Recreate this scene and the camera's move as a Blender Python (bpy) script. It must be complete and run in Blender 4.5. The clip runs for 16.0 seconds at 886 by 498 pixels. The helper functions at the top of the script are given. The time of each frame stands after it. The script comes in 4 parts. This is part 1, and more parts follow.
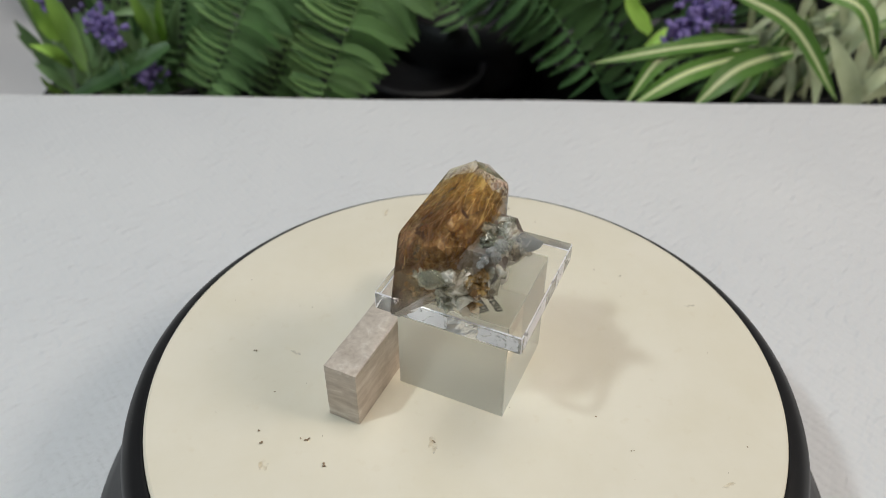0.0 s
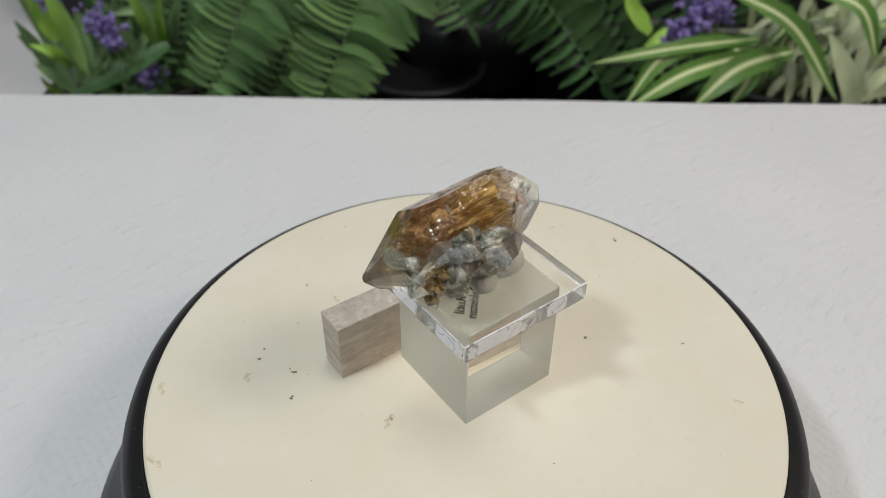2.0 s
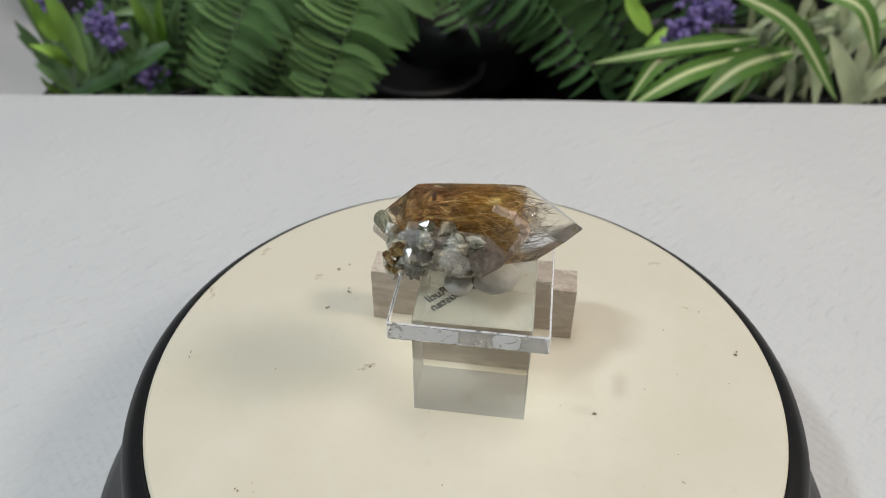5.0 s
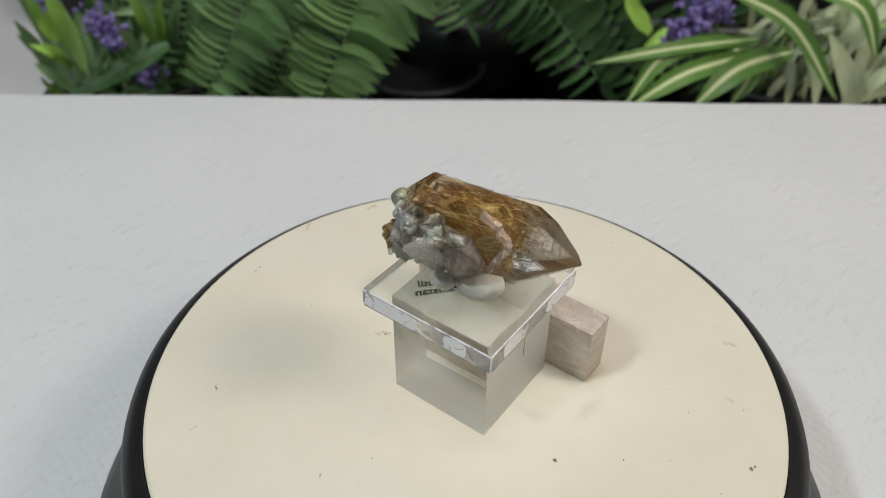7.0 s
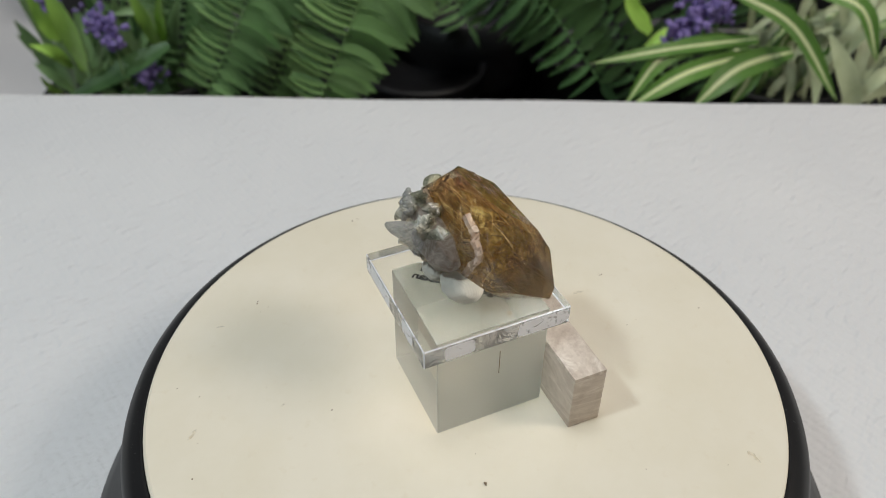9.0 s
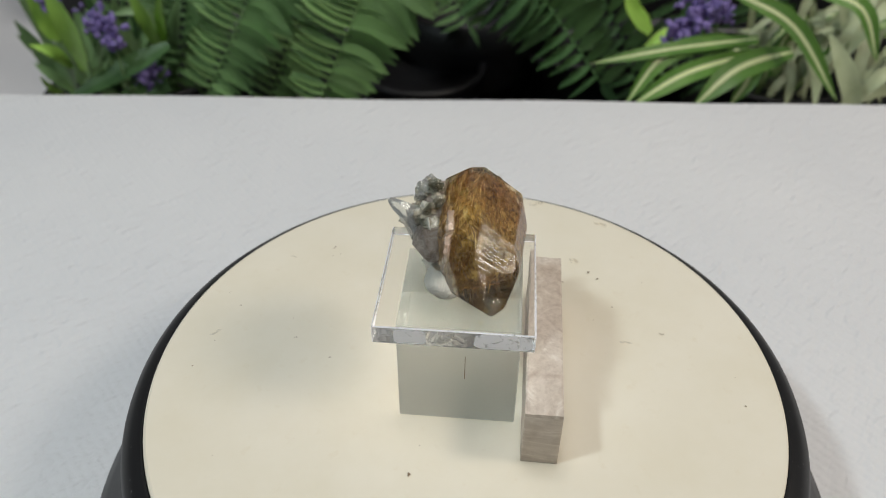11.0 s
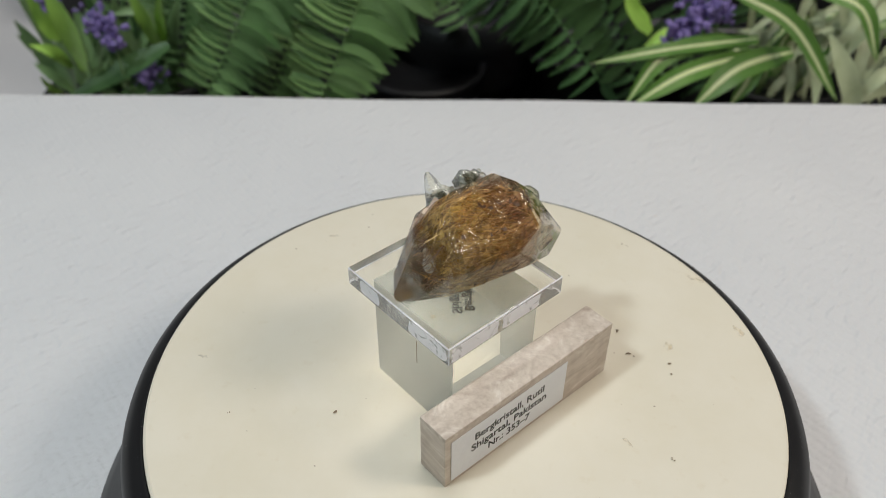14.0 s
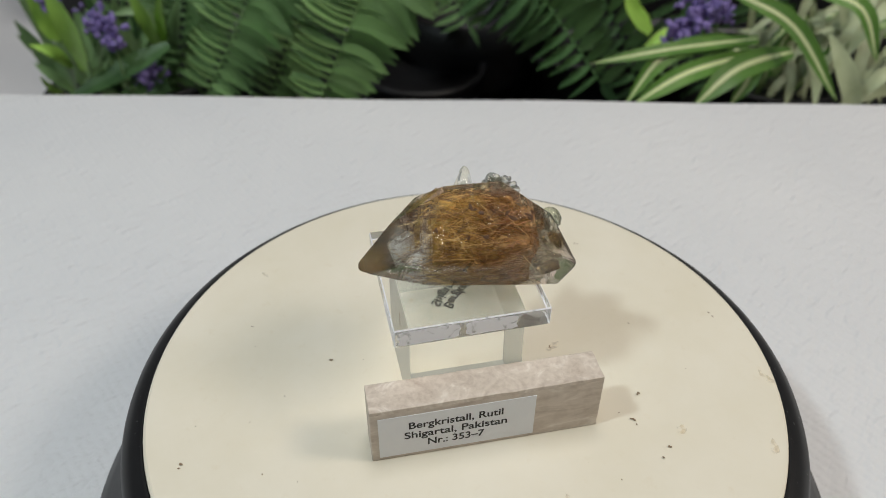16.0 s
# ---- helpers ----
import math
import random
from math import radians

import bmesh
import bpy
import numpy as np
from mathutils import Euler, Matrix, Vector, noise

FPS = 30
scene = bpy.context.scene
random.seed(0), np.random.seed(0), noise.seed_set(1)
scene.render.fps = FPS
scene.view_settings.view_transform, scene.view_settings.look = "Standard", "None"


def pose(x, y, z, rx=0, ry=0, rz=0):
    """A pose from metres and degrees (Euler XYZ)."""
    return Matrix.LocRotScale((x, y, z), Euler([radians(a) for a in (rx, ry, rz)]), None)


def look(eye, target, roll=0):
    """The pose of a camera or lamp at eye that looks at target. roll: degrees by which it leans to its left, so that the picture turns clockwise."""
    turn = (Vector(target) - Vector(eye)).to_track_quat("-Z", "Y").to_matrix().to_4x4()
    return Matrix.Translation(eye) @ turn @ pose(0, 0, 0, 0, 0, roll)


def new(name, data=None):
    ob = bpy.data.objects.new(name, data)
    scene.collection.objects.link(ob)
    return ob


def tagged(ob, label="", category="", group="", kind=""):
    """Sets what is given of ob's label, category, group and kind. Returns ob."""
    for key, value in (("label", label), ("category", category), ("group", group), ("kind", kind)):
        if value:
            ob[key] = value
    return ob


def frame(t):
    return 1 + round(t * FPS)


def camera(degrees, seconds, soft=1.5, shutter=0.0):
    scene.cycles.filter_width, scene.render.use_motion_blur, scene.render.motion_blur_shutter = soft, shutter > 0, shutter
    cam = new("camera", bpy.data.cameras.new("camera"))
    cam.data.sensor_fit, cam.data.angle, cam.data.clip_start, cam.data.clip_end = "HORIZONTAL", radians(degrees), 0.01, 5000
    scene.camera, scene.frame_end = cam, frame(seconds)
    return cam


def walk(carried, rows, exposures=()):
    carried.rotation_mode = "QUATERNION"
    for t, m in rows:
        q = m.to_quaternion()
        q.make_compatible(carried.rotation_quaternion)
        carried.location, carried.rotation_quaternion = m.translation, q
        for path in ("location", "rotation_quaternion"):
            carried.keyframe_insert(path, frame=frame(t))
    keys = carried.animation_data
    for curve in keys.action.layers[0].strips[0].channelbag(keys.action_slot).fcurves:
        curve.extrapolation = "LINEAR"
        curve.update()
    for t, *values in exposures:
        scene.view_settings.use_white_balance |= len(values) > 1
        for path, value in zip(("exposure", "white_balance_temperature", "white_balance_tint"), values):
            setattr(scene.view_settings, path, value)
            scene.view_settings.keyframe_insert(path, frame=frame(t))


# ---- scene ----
# Camera: it stands still above the near edge of the turntable.
cam = camera(58.88, 16.0, soft=0.4)
EYE = pose(-0.00473, -0.11785, 0.12957, 90 - 39.034, 0, 0) @ pose(0, 0, 0, 0, 0, 0.23)
walk(cam, [(0.0, EYE), (16.0, EYE)], [(0.0, 0.0), (16.0, 0.0)])
cam.data.dof.use_dof = True
cam.data.dof.focus_distance = 0.156
cam.data.dof.aperture_fstop = 21

# ---- light ----
TABLE_Z, FLOOR_Z = -0.042, -0.16
world = bpy.data.worlds.new("world")
scene.world = world
world.use_nodes = True
world.node_tree.nodes["Background"].inputs[0].default_value = (0.9, 0.95, 1.0, 1)
world.node_tree.nodes["Background"].inputs[1].default_value = 0.065


def area_lamp(name, at, target, size, watts, colour):
    data = bpy.data.lights.new(name, "AREA")
    data.shape, data.size, data.energy, data.color = "DISK", size, watts, colour
    ob = new(name, data)
    ob.matrix_world = look(at, target)
    return ob


area_lamp("desk_lamp_cool", (-0.335, -0.145, 0.55), (0, 0.02, 0), 0.055, 1.30, (0.81, 0.93, 0.98))
area_lamp("desk_lamp_warm", (0.46, -0.06, 0.46), (0, 0.02, 0), 0.17, 1.40, (1.0, 0.875, 0.75))
# unseen fill added overhead, lifts the ambient light on cloth and plants
area_lamp("overhead_fill", (0.0, 0.25, 1.50), (0, 0.2, 0), 0.7, 7.6, (1.0, 0.975, 0.93))


# ---- materials ----
class Nodes:
    """A node material under construction."""

    def __init__(self, name, colour=(0.5, 0.5, 0.5), rough=0.5, metal=0.0, **more):
        self.mat = bpy.data.materials.new(name)
        self.mat.use_nodes = True
        self.tree = self.mat.node_tree
        self.bsdf = self.tree.nodes["Principled BSDF"]
        self.out = self.tree.nodes["Material Output"]
        self.bsdf.inputs["Base Color"].default_value = (*colour, 1)
        self.bsdf.inputs["Roughness"].default_value = rough
        self.bsdf.inputs["Metallic"].default_value = metal
        for key, value in more.items():
            self.bsdf.inputs[key.replace("_", " ")].default_value = value

    def add(self, kind, **inputs):
        n = self.tree.nodes.new(kind)
        for key, value in inputs.items():
            n.inputs[key.replace("_", " ")].default_value = value
        return n

    def link(self, a, b):
        self.tree.links.new(a, b)

    def coords(self, scale=(1, 1, 1), turn=(0, 0, 0)):
        c = self.add("ShaderNodeTexCoord")
        m = self.add("ShaderNodeMapping")
        m.inputs["Scale"].default_value = scale
        r = self.add("ShaderNodeMapping")
        r.inputs["Rotation"].default_value = [radians(a) for a in turn]
        self.link(c.outputs["Object"], r.inputs["Vector"])
        self.link(r.outputs["Vector"], m.inputs["Vector"])
        return m.outputs["Vector"]

    def noise(self, vector, scale, detail=4.0, rough=0.55, distort=0.0):
        n = self.add("ShaderNodeTexNoise", Scale=scale, Detail=detail, Roughness=rough, Distortion=distort)
        self.link(vector, n.inputs["Vector"])
        return n.outputs["Fac"]

    def ramp(self, fac, stops):
        r = self.add("ShaderNodeValToRGB")
        els = r.color_ramp.elements
        while len(els) < len(stops):
            els.new(0.5)
        for el, (p, c) in zip(els, stops):
            el.position, el.color = p, (*c, 1)
        self.link(fac, r.inputs["Fac"])
        return r.outputs["Color"]

    def mix(self, fac, a, b, mode="MIX"):
        m = self.tree.nodes.new("ShaderNodeMix")
        m.data_type, m.blend_type = "RGBA", mode
        for socket, value in ((m.inputs[0], fac), (m.inputs[6], a), (m.inputs[7], b)):
            if isinstance(value, bpy.types.NodeSocket):
                self.link(value, socket)
            else:
                socket.default_value = value if isinstance(value, (int, float)) else (*value, 1)
        return m.outputs[2]

    def colour(self, socket):
        self.link(socket, self.bsdf.inputs["Base Color"])

    def bump(self, height, distance, strength=1.0):
        b = self.add("ShaderNodeBump", Strength=strength, Distance=distance)
        self.link(height, b.inputs["Height"])
        old = self.bsdf.inputs["Normal"]
        if old.is_linked:
            self.link(old.links[0].from_socket, b.inputs["Normal"])
        self.link(b.outputs["Normal"], old)

    def rough(self, fac, low, high):
        m = self.add("ShaderNodeMapRange")
        m.inputs["To Min"].default_value, m.inputs["To Max"].default_value = low, high
        self.link(fac, m.inputs["Value"])
        self.link(m.outputs["Result"], self.bsdf.inputs["Roughness"])

    def clear(self, share, tint):
        """Let a share of the light straight through."""
        t = self.add("ShaderNodeBsdfTransparent")
        if isinstance(tint, bpy.types.NodeSocket):
            self.link(tint, t.inputs["Color"])
        else:
            t.inputs["Color"].default_value = (*tint, 1)
        m = self.add("ShaderNodeMixShader")
        if isinstance(share, bpy.types.NodeSocket):
            self.link(share, m.inputs[0])
        else:
            m.inputs[0].default_value = share
        self.link(self.bsdf.outputs[0], m.inputs[1])
        self.link(t.outputs[0], m.inputs[2])
        self.link(m.outputs[0], self.out.inputs["Surface"])


def make_cloth():
    n = Nodes("white_fleece", (0.8, 0.8, 0.8), 0.95, Sheen_Weight=0.15)
    v = n.coords()
    big = n.noise(v, 9, 3)
    n.colour(n.ramp(big, [(0.3, (0.735, 0.75, 0.775)), (0.7, (0.79, 0.80, 0.815))]))
    n.bump(n.noise(n.coords((180, 420, 300), (0, 0, -40)), 1.0, 1, 0.4, 0.4), 0.0020, 0.5)
    n.bump(n.noise(n.coords((420, 190, 300), (0, 0, 34)), 1.0, 1, 0.4, 0.3), 0.0018, 0.4)
    rib = n.add("ShaderNodeTexWave", Scale=120.0, Distortion=2.5, Detail=1.0, Detail_Scale=1.5)
    n.link(n.coords((1, 1, 1), (0, 0, -38)), rib.inputs["Vector"])
    n.bump(rib.outputs["Fac"], 0.0008, 0.16)
    n.bump(n.noise(v, 700, 2, 0.6), 0.0006, 0.35)
    return n.mat


def make_platter():
    n = Nodes("cream_plastic", (0.8, 0.76, 0.62), 0.38)
    v = n.coords()
    stain = n.noise(v, 38, 5, 0.6)
    fine = n.noise(v, 260, 3, 0.6)
    base = n.ramp(stain, [(0.35, (0.775, 0.725, 0.59)), (0.62, (0.81, 0.765, 0.645))])
    n.colour(n.mix(n.ramp(fine, [(0.62, (0, 0, 0)), (0.8, (0.35, 0.35, 0.35))]), base, (0.70, 0.62, 0.46)))
    n.rough(stain, 0.42, 0.58)
    n.bump(n.noise(v, 60, 2), 0.0002, 0.15)
    return n.mat


def make_black():
    n = Nodes("black_plastic", (0.012, 0.012, 0.013), 0.35, Specular_IOR_Level=0.3)
    v = n.coords()
    dust = n.noise(v, 1400, 2, 0.5)
    n.colour(n.ramp(dust, [(0.70, (0.010, 0.010, 0.011)), (0.78, (0.10, 0.10, 0.10))]))
    n.rough(n.noise(v, 90, 4), 0.34, 0.5)
    return n.mat


def make_stone(veined):
    n = Nodes("veined_travertine" if veined else "blotched_travertine", (0.55, 0.47, 0.42), 0.55)
    if veined:
        v = n.coords((70, 70, 300))
        f = n.noise(v, 1.0, 5, 0.58, 1.8)
        g = n.noise(n.coords(), 380, 3)
    else:
        v = n.coords((1, 1, 1))
        f = n.noise(v, 210, 5, 0.6, 1.4)
        g = n.noise(v, 900, 3)
    base = n.ramp(f, [(0.3, (0.47, 0.385, 0.31)), (0.45, (0.58, 0.50, 0.42)), (0.58, (0.66, 0.58, 0.495)), (0.7, (0.80, 0.74, 0.66))])
    n.colour(n.mix(0.25, base, n.ramp(g, [(0.35, (0.33, 0.25, 0.21)), (0.55, (0.62, 0.54, 0.48))])))
    n.bump(f, 0.0003, 0.5)
    n.bump(g, 0.0001, 0.5)
    n.rough(g, 0.4, 0.7)
    return n.mat


def make_acrylic(name, rough, chips=0.0, clear=1.0, tint=(0.985, 0.985, 0.975)):
    """Clear cast acrylic; chips: how deeply a cut edge is gouged."""
    n = Nodes(name, tint, rough, Transmission_Weight=clear, IOR=1.49)
    if chips:
        n.bump(n.noise(n.coords((190, 190, 150)), 1.0, 3, 0.55, 1.2), 0.0022, chips)
    return n.mat


def make_crystal():
    n = Nodes("smoky_amber_quartz", (0.9, 0.85, 0.8), 0.02, Transmission_Weight=1.0, IOR=1.5)
    c = n.add("ShaderNodeTexCoord")
    along = n.add("ShaderNodeVectorMath")
    along.operation = "DOT_PRODUCT"
    along.inputs[1].default_value = (0.441, 0.890, 0.114)
    n.link(c.outputs["Object"], along.inputs[0])
    wob = n.noise(c.outputs["Object"], 160, 4, 0.6)
    add = n.add("ShaderNodeMath")
    add.operation = "MULTIPLY_ADD"
    add.inputs[1].default_value = 0.012
    n.link(wob, add.inputs[0])
    n.link(along.outputs["Value"], add.inputs[2])
    span = n.add("ShaderNodeMapRange")
    span.inputs["From Min"].default_value, span.inputs["From Max"].default_value = -0.012, 0.026
    n.link(add.outputs[0], span.inputs["Value"])
    tint = n.ramp(span.outputs["Result"], [(0.0, (0.85, 0.79, 0.73)), (0.30, (0.87, 0.75, 0.55)), (0.52, (0.92, 0.82, 0.60)), (0.70, (0.96, 0.955, 0.95))])
    n.colour(tint)
    n.bump(n.noise(c.outputs["Object"], 350, 3), 0.0002, 0.05)
    # growth lines across the prism faces, in patches
    step = n.add("ShaderNodeTexNoise", Scale=1900.0, Detail=1.0)
    step.noise_dimensions = "1D"
    n.link(along.outputs["Value"], step.inputs["W"])
    where = n.ramp(n.noise(c.outputs["Object"], 110, 2), [(0.50, (0, 0, 0)), (0.58, (1, 1, 1))])
    n.bump(n.mix(where, (0.5, 0.5, 0.5), step.outputs["Fac"]), 0.0001, 0.8)
    patch = n.ramp(n.noise(c.outputs["Object"], 230, 3), [(0.52, (0, 0, 0)), (0.60, (1, 1, 1))])
    pits = n.noise(c.outputs["Object"], 1500, 3, 0.6)
    n.bump(n.mix(patch, (0.5, 0.5, 0.5), n.ramp(pits, [(0.3, (0, 0, 0)), (0.7, (1, 1, 1))])), 0.0001, 0.5)
    n.clear(0.06, tint)
    return n.mat


def make_core():
    """The dense mat of needles seen as a streaky amber body."""
    n = Nodes("amber_inclusion", (0.3, 0.15, 0.04), 0.4)
    v = n.coords((1100, 150, 1100), (0, 0, 26))
    f = n.noise(v, 1.0, 5, 0.65, 0.6)
    big = n.noise(n.coords(), 150, 3)
    gold = n.ramp(f, [(0.32, (0.14, 0.085, 0.02)), (0.5, (0.48, 0.31, 0.075)), (0.66, (0.88, 0.68, 0.26))])
    red = n.ramp(f, [(0.32, (0.10, 0.04, 0.018)), (0.5, (0.37, 0.21, 0.085)), (0.66, (0.74, 0.53, 0.27))])
    along = n.add("ShaderNodeVectorMath")
    along.operation = "DOT_PRODUCT"
    along.inputs[1].default_value = (0.441, 0.890, 0.114)
    n.link(n.coords(), along.inputs[0])
    wob = n.add("ShaderNodeMath")
    wob.operation = "MULTIPLY_ADD"
    wob.inputs[1].default_value = 0.012
    n.link(big, wob.inputs[0])
    n.link(along.outputs["Value"], wob.inputs[2])
    end = n.add("ShaderNodeMapRange")
    end.inputs["From Min"].default_value, end.inputs["From Max"].default_value = -0.001, 0.006
    n.link(wob.outputs[0], end.inputs["Value"])
    n.colour(n.mix(end.outputs["Result"], red, gold))
    n.clear(n.ramp(n.noise(n.coords(), 330, 4), [(0.32, (0.22, 0.22, 0.22)), (0.66, (0.90, 0.90, 0.90))]), (0.90, 0.74, 0.46))
    return n.mat


def make_matrix(name, dark, light, share, clear=0.55, coat=0.5, low=0.12):
    n = Nodes(name, (0.5, 0.5, 0.48), 0.1, Transmission_Weight=clear, IOR=1.5, Coat_Weight=coat, Coat_Roughness=0.08)
    v = n.coords()
    f = n.noise(v, 480, 6, 0.7, 0.8)
    n.colour(n.ramp(f, [(0.36, dark), (0.52, [(a + b) / 2 for a, b in zip(dark, light)]), (0.62, light)]))
    n.bump(n.noise(v, 800, 4, 0.6, 0.5), 0.0003, 0.35)
    n.rough(n.noise(v, 500, 3), low, low + 0.3)
    n.clear(share, (0.93, 0.93, 0.91))
    return n.mat


def make_crust():
    """Clear to milky broken quartz, stained brown in the hollows."""
    n = Nodes("glassy_grey_quartz", (0.7, 0.7, 0.68), 0.1, Transmission_Weight=0.72, IOR=1.5, Coat_Weight=0.6, Coat_Roughness=0.04)
    v = n.coords()
    milky = n.noise(v, 210, 5, 0.65, 0.6)
    stain = n.ramp(n.noise(v, 150, 3, 0.5, 0.4), [(0.44, (0, 0, 0)), (0.60, (1, 1, 1))])
    grey = n.ramp(milky, [(0.36, (0.32, 0.33, 0.24)), (0.48, (0.74, 0.75, 0.63)), (0.60, (0.97, 0.97, 0.91))])
    n.colour(n.mix(stain, grey, n.ramp(milky, [(0.36, (0.34, 0.26, 0.16)), (0.56, (0.88, 0.80, 0.64))])))
    body = n.add("ShaderNodeMapRange")
    body.inputs["From Min"].default_value, body.inputs["From Max"].default_value = 0.40, 0.62
    body.inputs["To Min"].default_value, body.inputs["To Max"].default_value = 0.78, 0.2
    n.link(milky, body.inputs["Value"])
    n.link(body.outputs["Result"], n.bsdf.inputs["Transmission Weight"])
    n.rough(milky, 0.0, 0.25)
    n.bump(n.noise(v, 900, 3, 0.6, 0.6), 0.0003, 0.3)
    n.clear(0.16, (0.93, 0.93, 0.88))
    return n.mat


# Milky white that stands in for bright reflections within the acrylic edges.
def make_painted_gleam():
    n = Nodes("milky_painted_gleam", (0.93, 0.93, 0.97), 0.35)
    n.clear(n.ramp(n.noise(n.coords(), 420, 4, 0.6, 1.0), [(0.56, (0.04, 0.04, 0.04)), (0.66, (0.7, 0.7, 0.7))]), (1, 1, 1))
    return n.mat


def make_glue():
    n = Nodes("hazy_glue", (0.55, 0.54, 0.48), 0.5)
    n.clear(n.ramp(n.noise(n.coords(), 160, 3), [(0.35, (0.74, 0.74, 0.74)), (0.65, (0.78, 0.78, 0.78))]), (0.98, 0.98, 0.95))
    return n.mat


def make_putty():
    """Kneaded putty with the ridges of a fingertip."""
    n = Nodes("white_putty", (0.6, 0.59, 0.53), 0.65)
    v = n.coords()
    n.colour(n.mix(n.noise(v, 420, 4), (0.50, 0.49, 0.43), (0.66, 0.65, 0.58)))
    ridge = n.add("ShaderNodeTexWave", Scale=820.0, Distortion=4.0, Detail=1.0, Detail_Scale=0.8)
    n.link(n.coords((1, 1, 1), (20, 35, 10)), ridge.inputs["Vector"])
    n.bump(ridge.outputs["Fac"], 0.0001, 0.3)
    return n.mat


def make_stain():
    n = Nodes("brown_smear", (0.72, 0.52, 0.26), 0.8, Specular_IOR_Level=0.1)
    n.clear(n.ramp(n.noise(n.coords(), 700, 4), [(0.35, (0.68, 0.68, 0.68)), (0.6, (1, 1, 1))]), (1, 1, 1))
    return n.mat


def make_needle():
    n = Nodes("golden_rutile", (0.55, 0.30, 0.08), 0.3, 0.25)
    info = n.add("ShaderNodeNewGeometry")
    along = n.add("ShaderNodeVectorMath")
    along.operation = "DOT_PRODUCT"
    along.inputs[1].default_value = (0.441, 0.890, 0.114)
    n.link(n.coords(), along.inputs[0])
    end = n.add("ShaderNodeMapRange")
    end.inputs["From Min"].default_value, end.inputs["From Max"].default_value = -0.006, 0.003
    n.link(along.outputs["Value"], end.inputs["Value"])
    red = n.ramp(info.outputs["Random Per Island"], [(0.0, (0.06, 0.02, 0.01)), (0.5, (0.22, 0.08, 0.04)), (0.8, (0.42, 0.20, 0.11)), (1.0, (0.72, 0.52, 0.36))])
    n.colour(n.mix(end.outputs["Result"], red, n.ramp(info.outputs["Random Per Island"], [(0.0, (0.10, 0.03, 0.01)), (0.3, (0.26, 0.11, 0.03)), (0.62, (0.52, 0.30, 0.08)), (1.0, (0.86, 0.64, 0.26))])))
    return n.mat


def make_leaf(name, dark, light, stripe=None, rough=0.45):
    """Leaf green with cross grain; stripe: the colour of a pale band along the leaf's edge."""
    n = Nodes(name, light, rough)
    info = n.add("ShaderNodeObjectInfo")
    v = n.coords()
    f = n.noise(v, 120, 4)
    base = n.mix(f, dark, light)
    if stripe:
        uv = n.add("ShaderNodeTexCoord")
        sep = n.add("ShaderNodeSeparateXYZ")
        n.link(uv.outputs["UV"], sep.inputs[0])
        base = n.mix(n.ramp(sep.outputs["X"], [(0.0, (0, 0, 0)), (0.40, (0, 0, 0)), (0.46, (1, 1, 1)), (0.60, (1, 1, 1)), (0.66, (0, 0, 0))]), base, stripe)
    hsv = n.add("ShaderNodeHueSaturation")
    m = n.add("ShaderNodeMapRange")
    m.inputs["To Min"].default_value, m.inputs["To Max"].default_value = 0.75, 1.2
    n.link(info.outputs["Random"], m.inputs["Value"])
    n.link(m.outputs["Result"], hsv.inputs["Value"])
    n.link(base, hsv.inputs["Color"])
    n.colour(hsv.outputs["Color"])
    n.bump(f, 0.001, 0.4)
    return n.mat


def make_plain(name, dark, light, rough, scale):
    n = Nodes(name, light, rough)
    f = n.noise(n.coords(), scale, 5)
    n.colour(n.mix(f, dark, light))
    n.bump(f, 0.0006, 0.3)
    return n.mat


CLOTH = make_cloth()
CREAM = make_platter()
BLACK = make_black()
VEINED, BLOTCHED = make_stone(True), make_stone(False)
ACRYLIC = make_acrylic("chipped_acrylic_edge", 0.0, 0.45, 0.74, (0.95, 0.945, 0.93))
PLATE_FACE = make_acrylic("polished_acrylic_face", 0.0)
BLOCK = make_acrylic("clear_acrylic", 0.02, 0.0, 1.0, (0.92, 0.92, 0.89))
SAWN = make_acrylic("frosted_sawn_acrylic", 0.42, 0.0, 0.66, (0.72, 0.715, 0.66))
UNDERSIDE = make_plain("frosted_underside", (0.37, 0.365, 0.325), (0.42, 0.415, 0.37), 0.6, 60)
QUARTZ = make_crystal()
FROST = make_crust()
RUST = make_matrix("rusty_quartz", (0.16, 0.065, 0.015), (0.80, 0.56, 0.22), 0.12, 0.45, 0.9, 0.04)
SMOKY = make_matrix("smoky_lilac_quartz", (0.20, 0.15, 0.115), (0.60, 0.54, 0.49), 0.25, 0.5, 0.2, 0.22)
NEEDLE = make_needle()
CLEAR_SPUR = make_acrylic("clear_quartz_spur", 0.04, 0.2, 0.78, (0.93, 0.95, 0.94))
GREENISH = make_acrylic("greenish_quartz", 0.06, 0.35, 0.8, (0.66, 0.68, 0.54))
VEIL = make_acrylic("fracture_veil", 0.02, 0.3)
GOLD = make_plain("bright_gold_needle", (0.80, 0.55, 0.20), (0.98, 0.84, 0.52), 0.25, 300)
DARK_NEEDLE = make_plain("dark_brown_needle", (0.035, 0.016, 0.008), (0.12, 0.055, 0.022), 0.3, 300)
CORE = make_core()
PEACH = make_matrix("pale_peach_quartz", (0.62, 0.44, 0.32), (0.95, 0.82, 0.70), 0.15, 0.45)
STAIN = make_stain()
PAINTED_GLEAM = make_painted_gleam()
GLUE = make_glue()
PUTTY = make_putty()
PAPER = make_plain("label_paper", (0.80, 0.81, 0.84), (0.84, 0.85, 0.87), 0.7, 400)
INK = make_plain("black_ink", (0.012, 0.012, 0.014), (0.02, 0.02, 0.022), 0.6, 500)
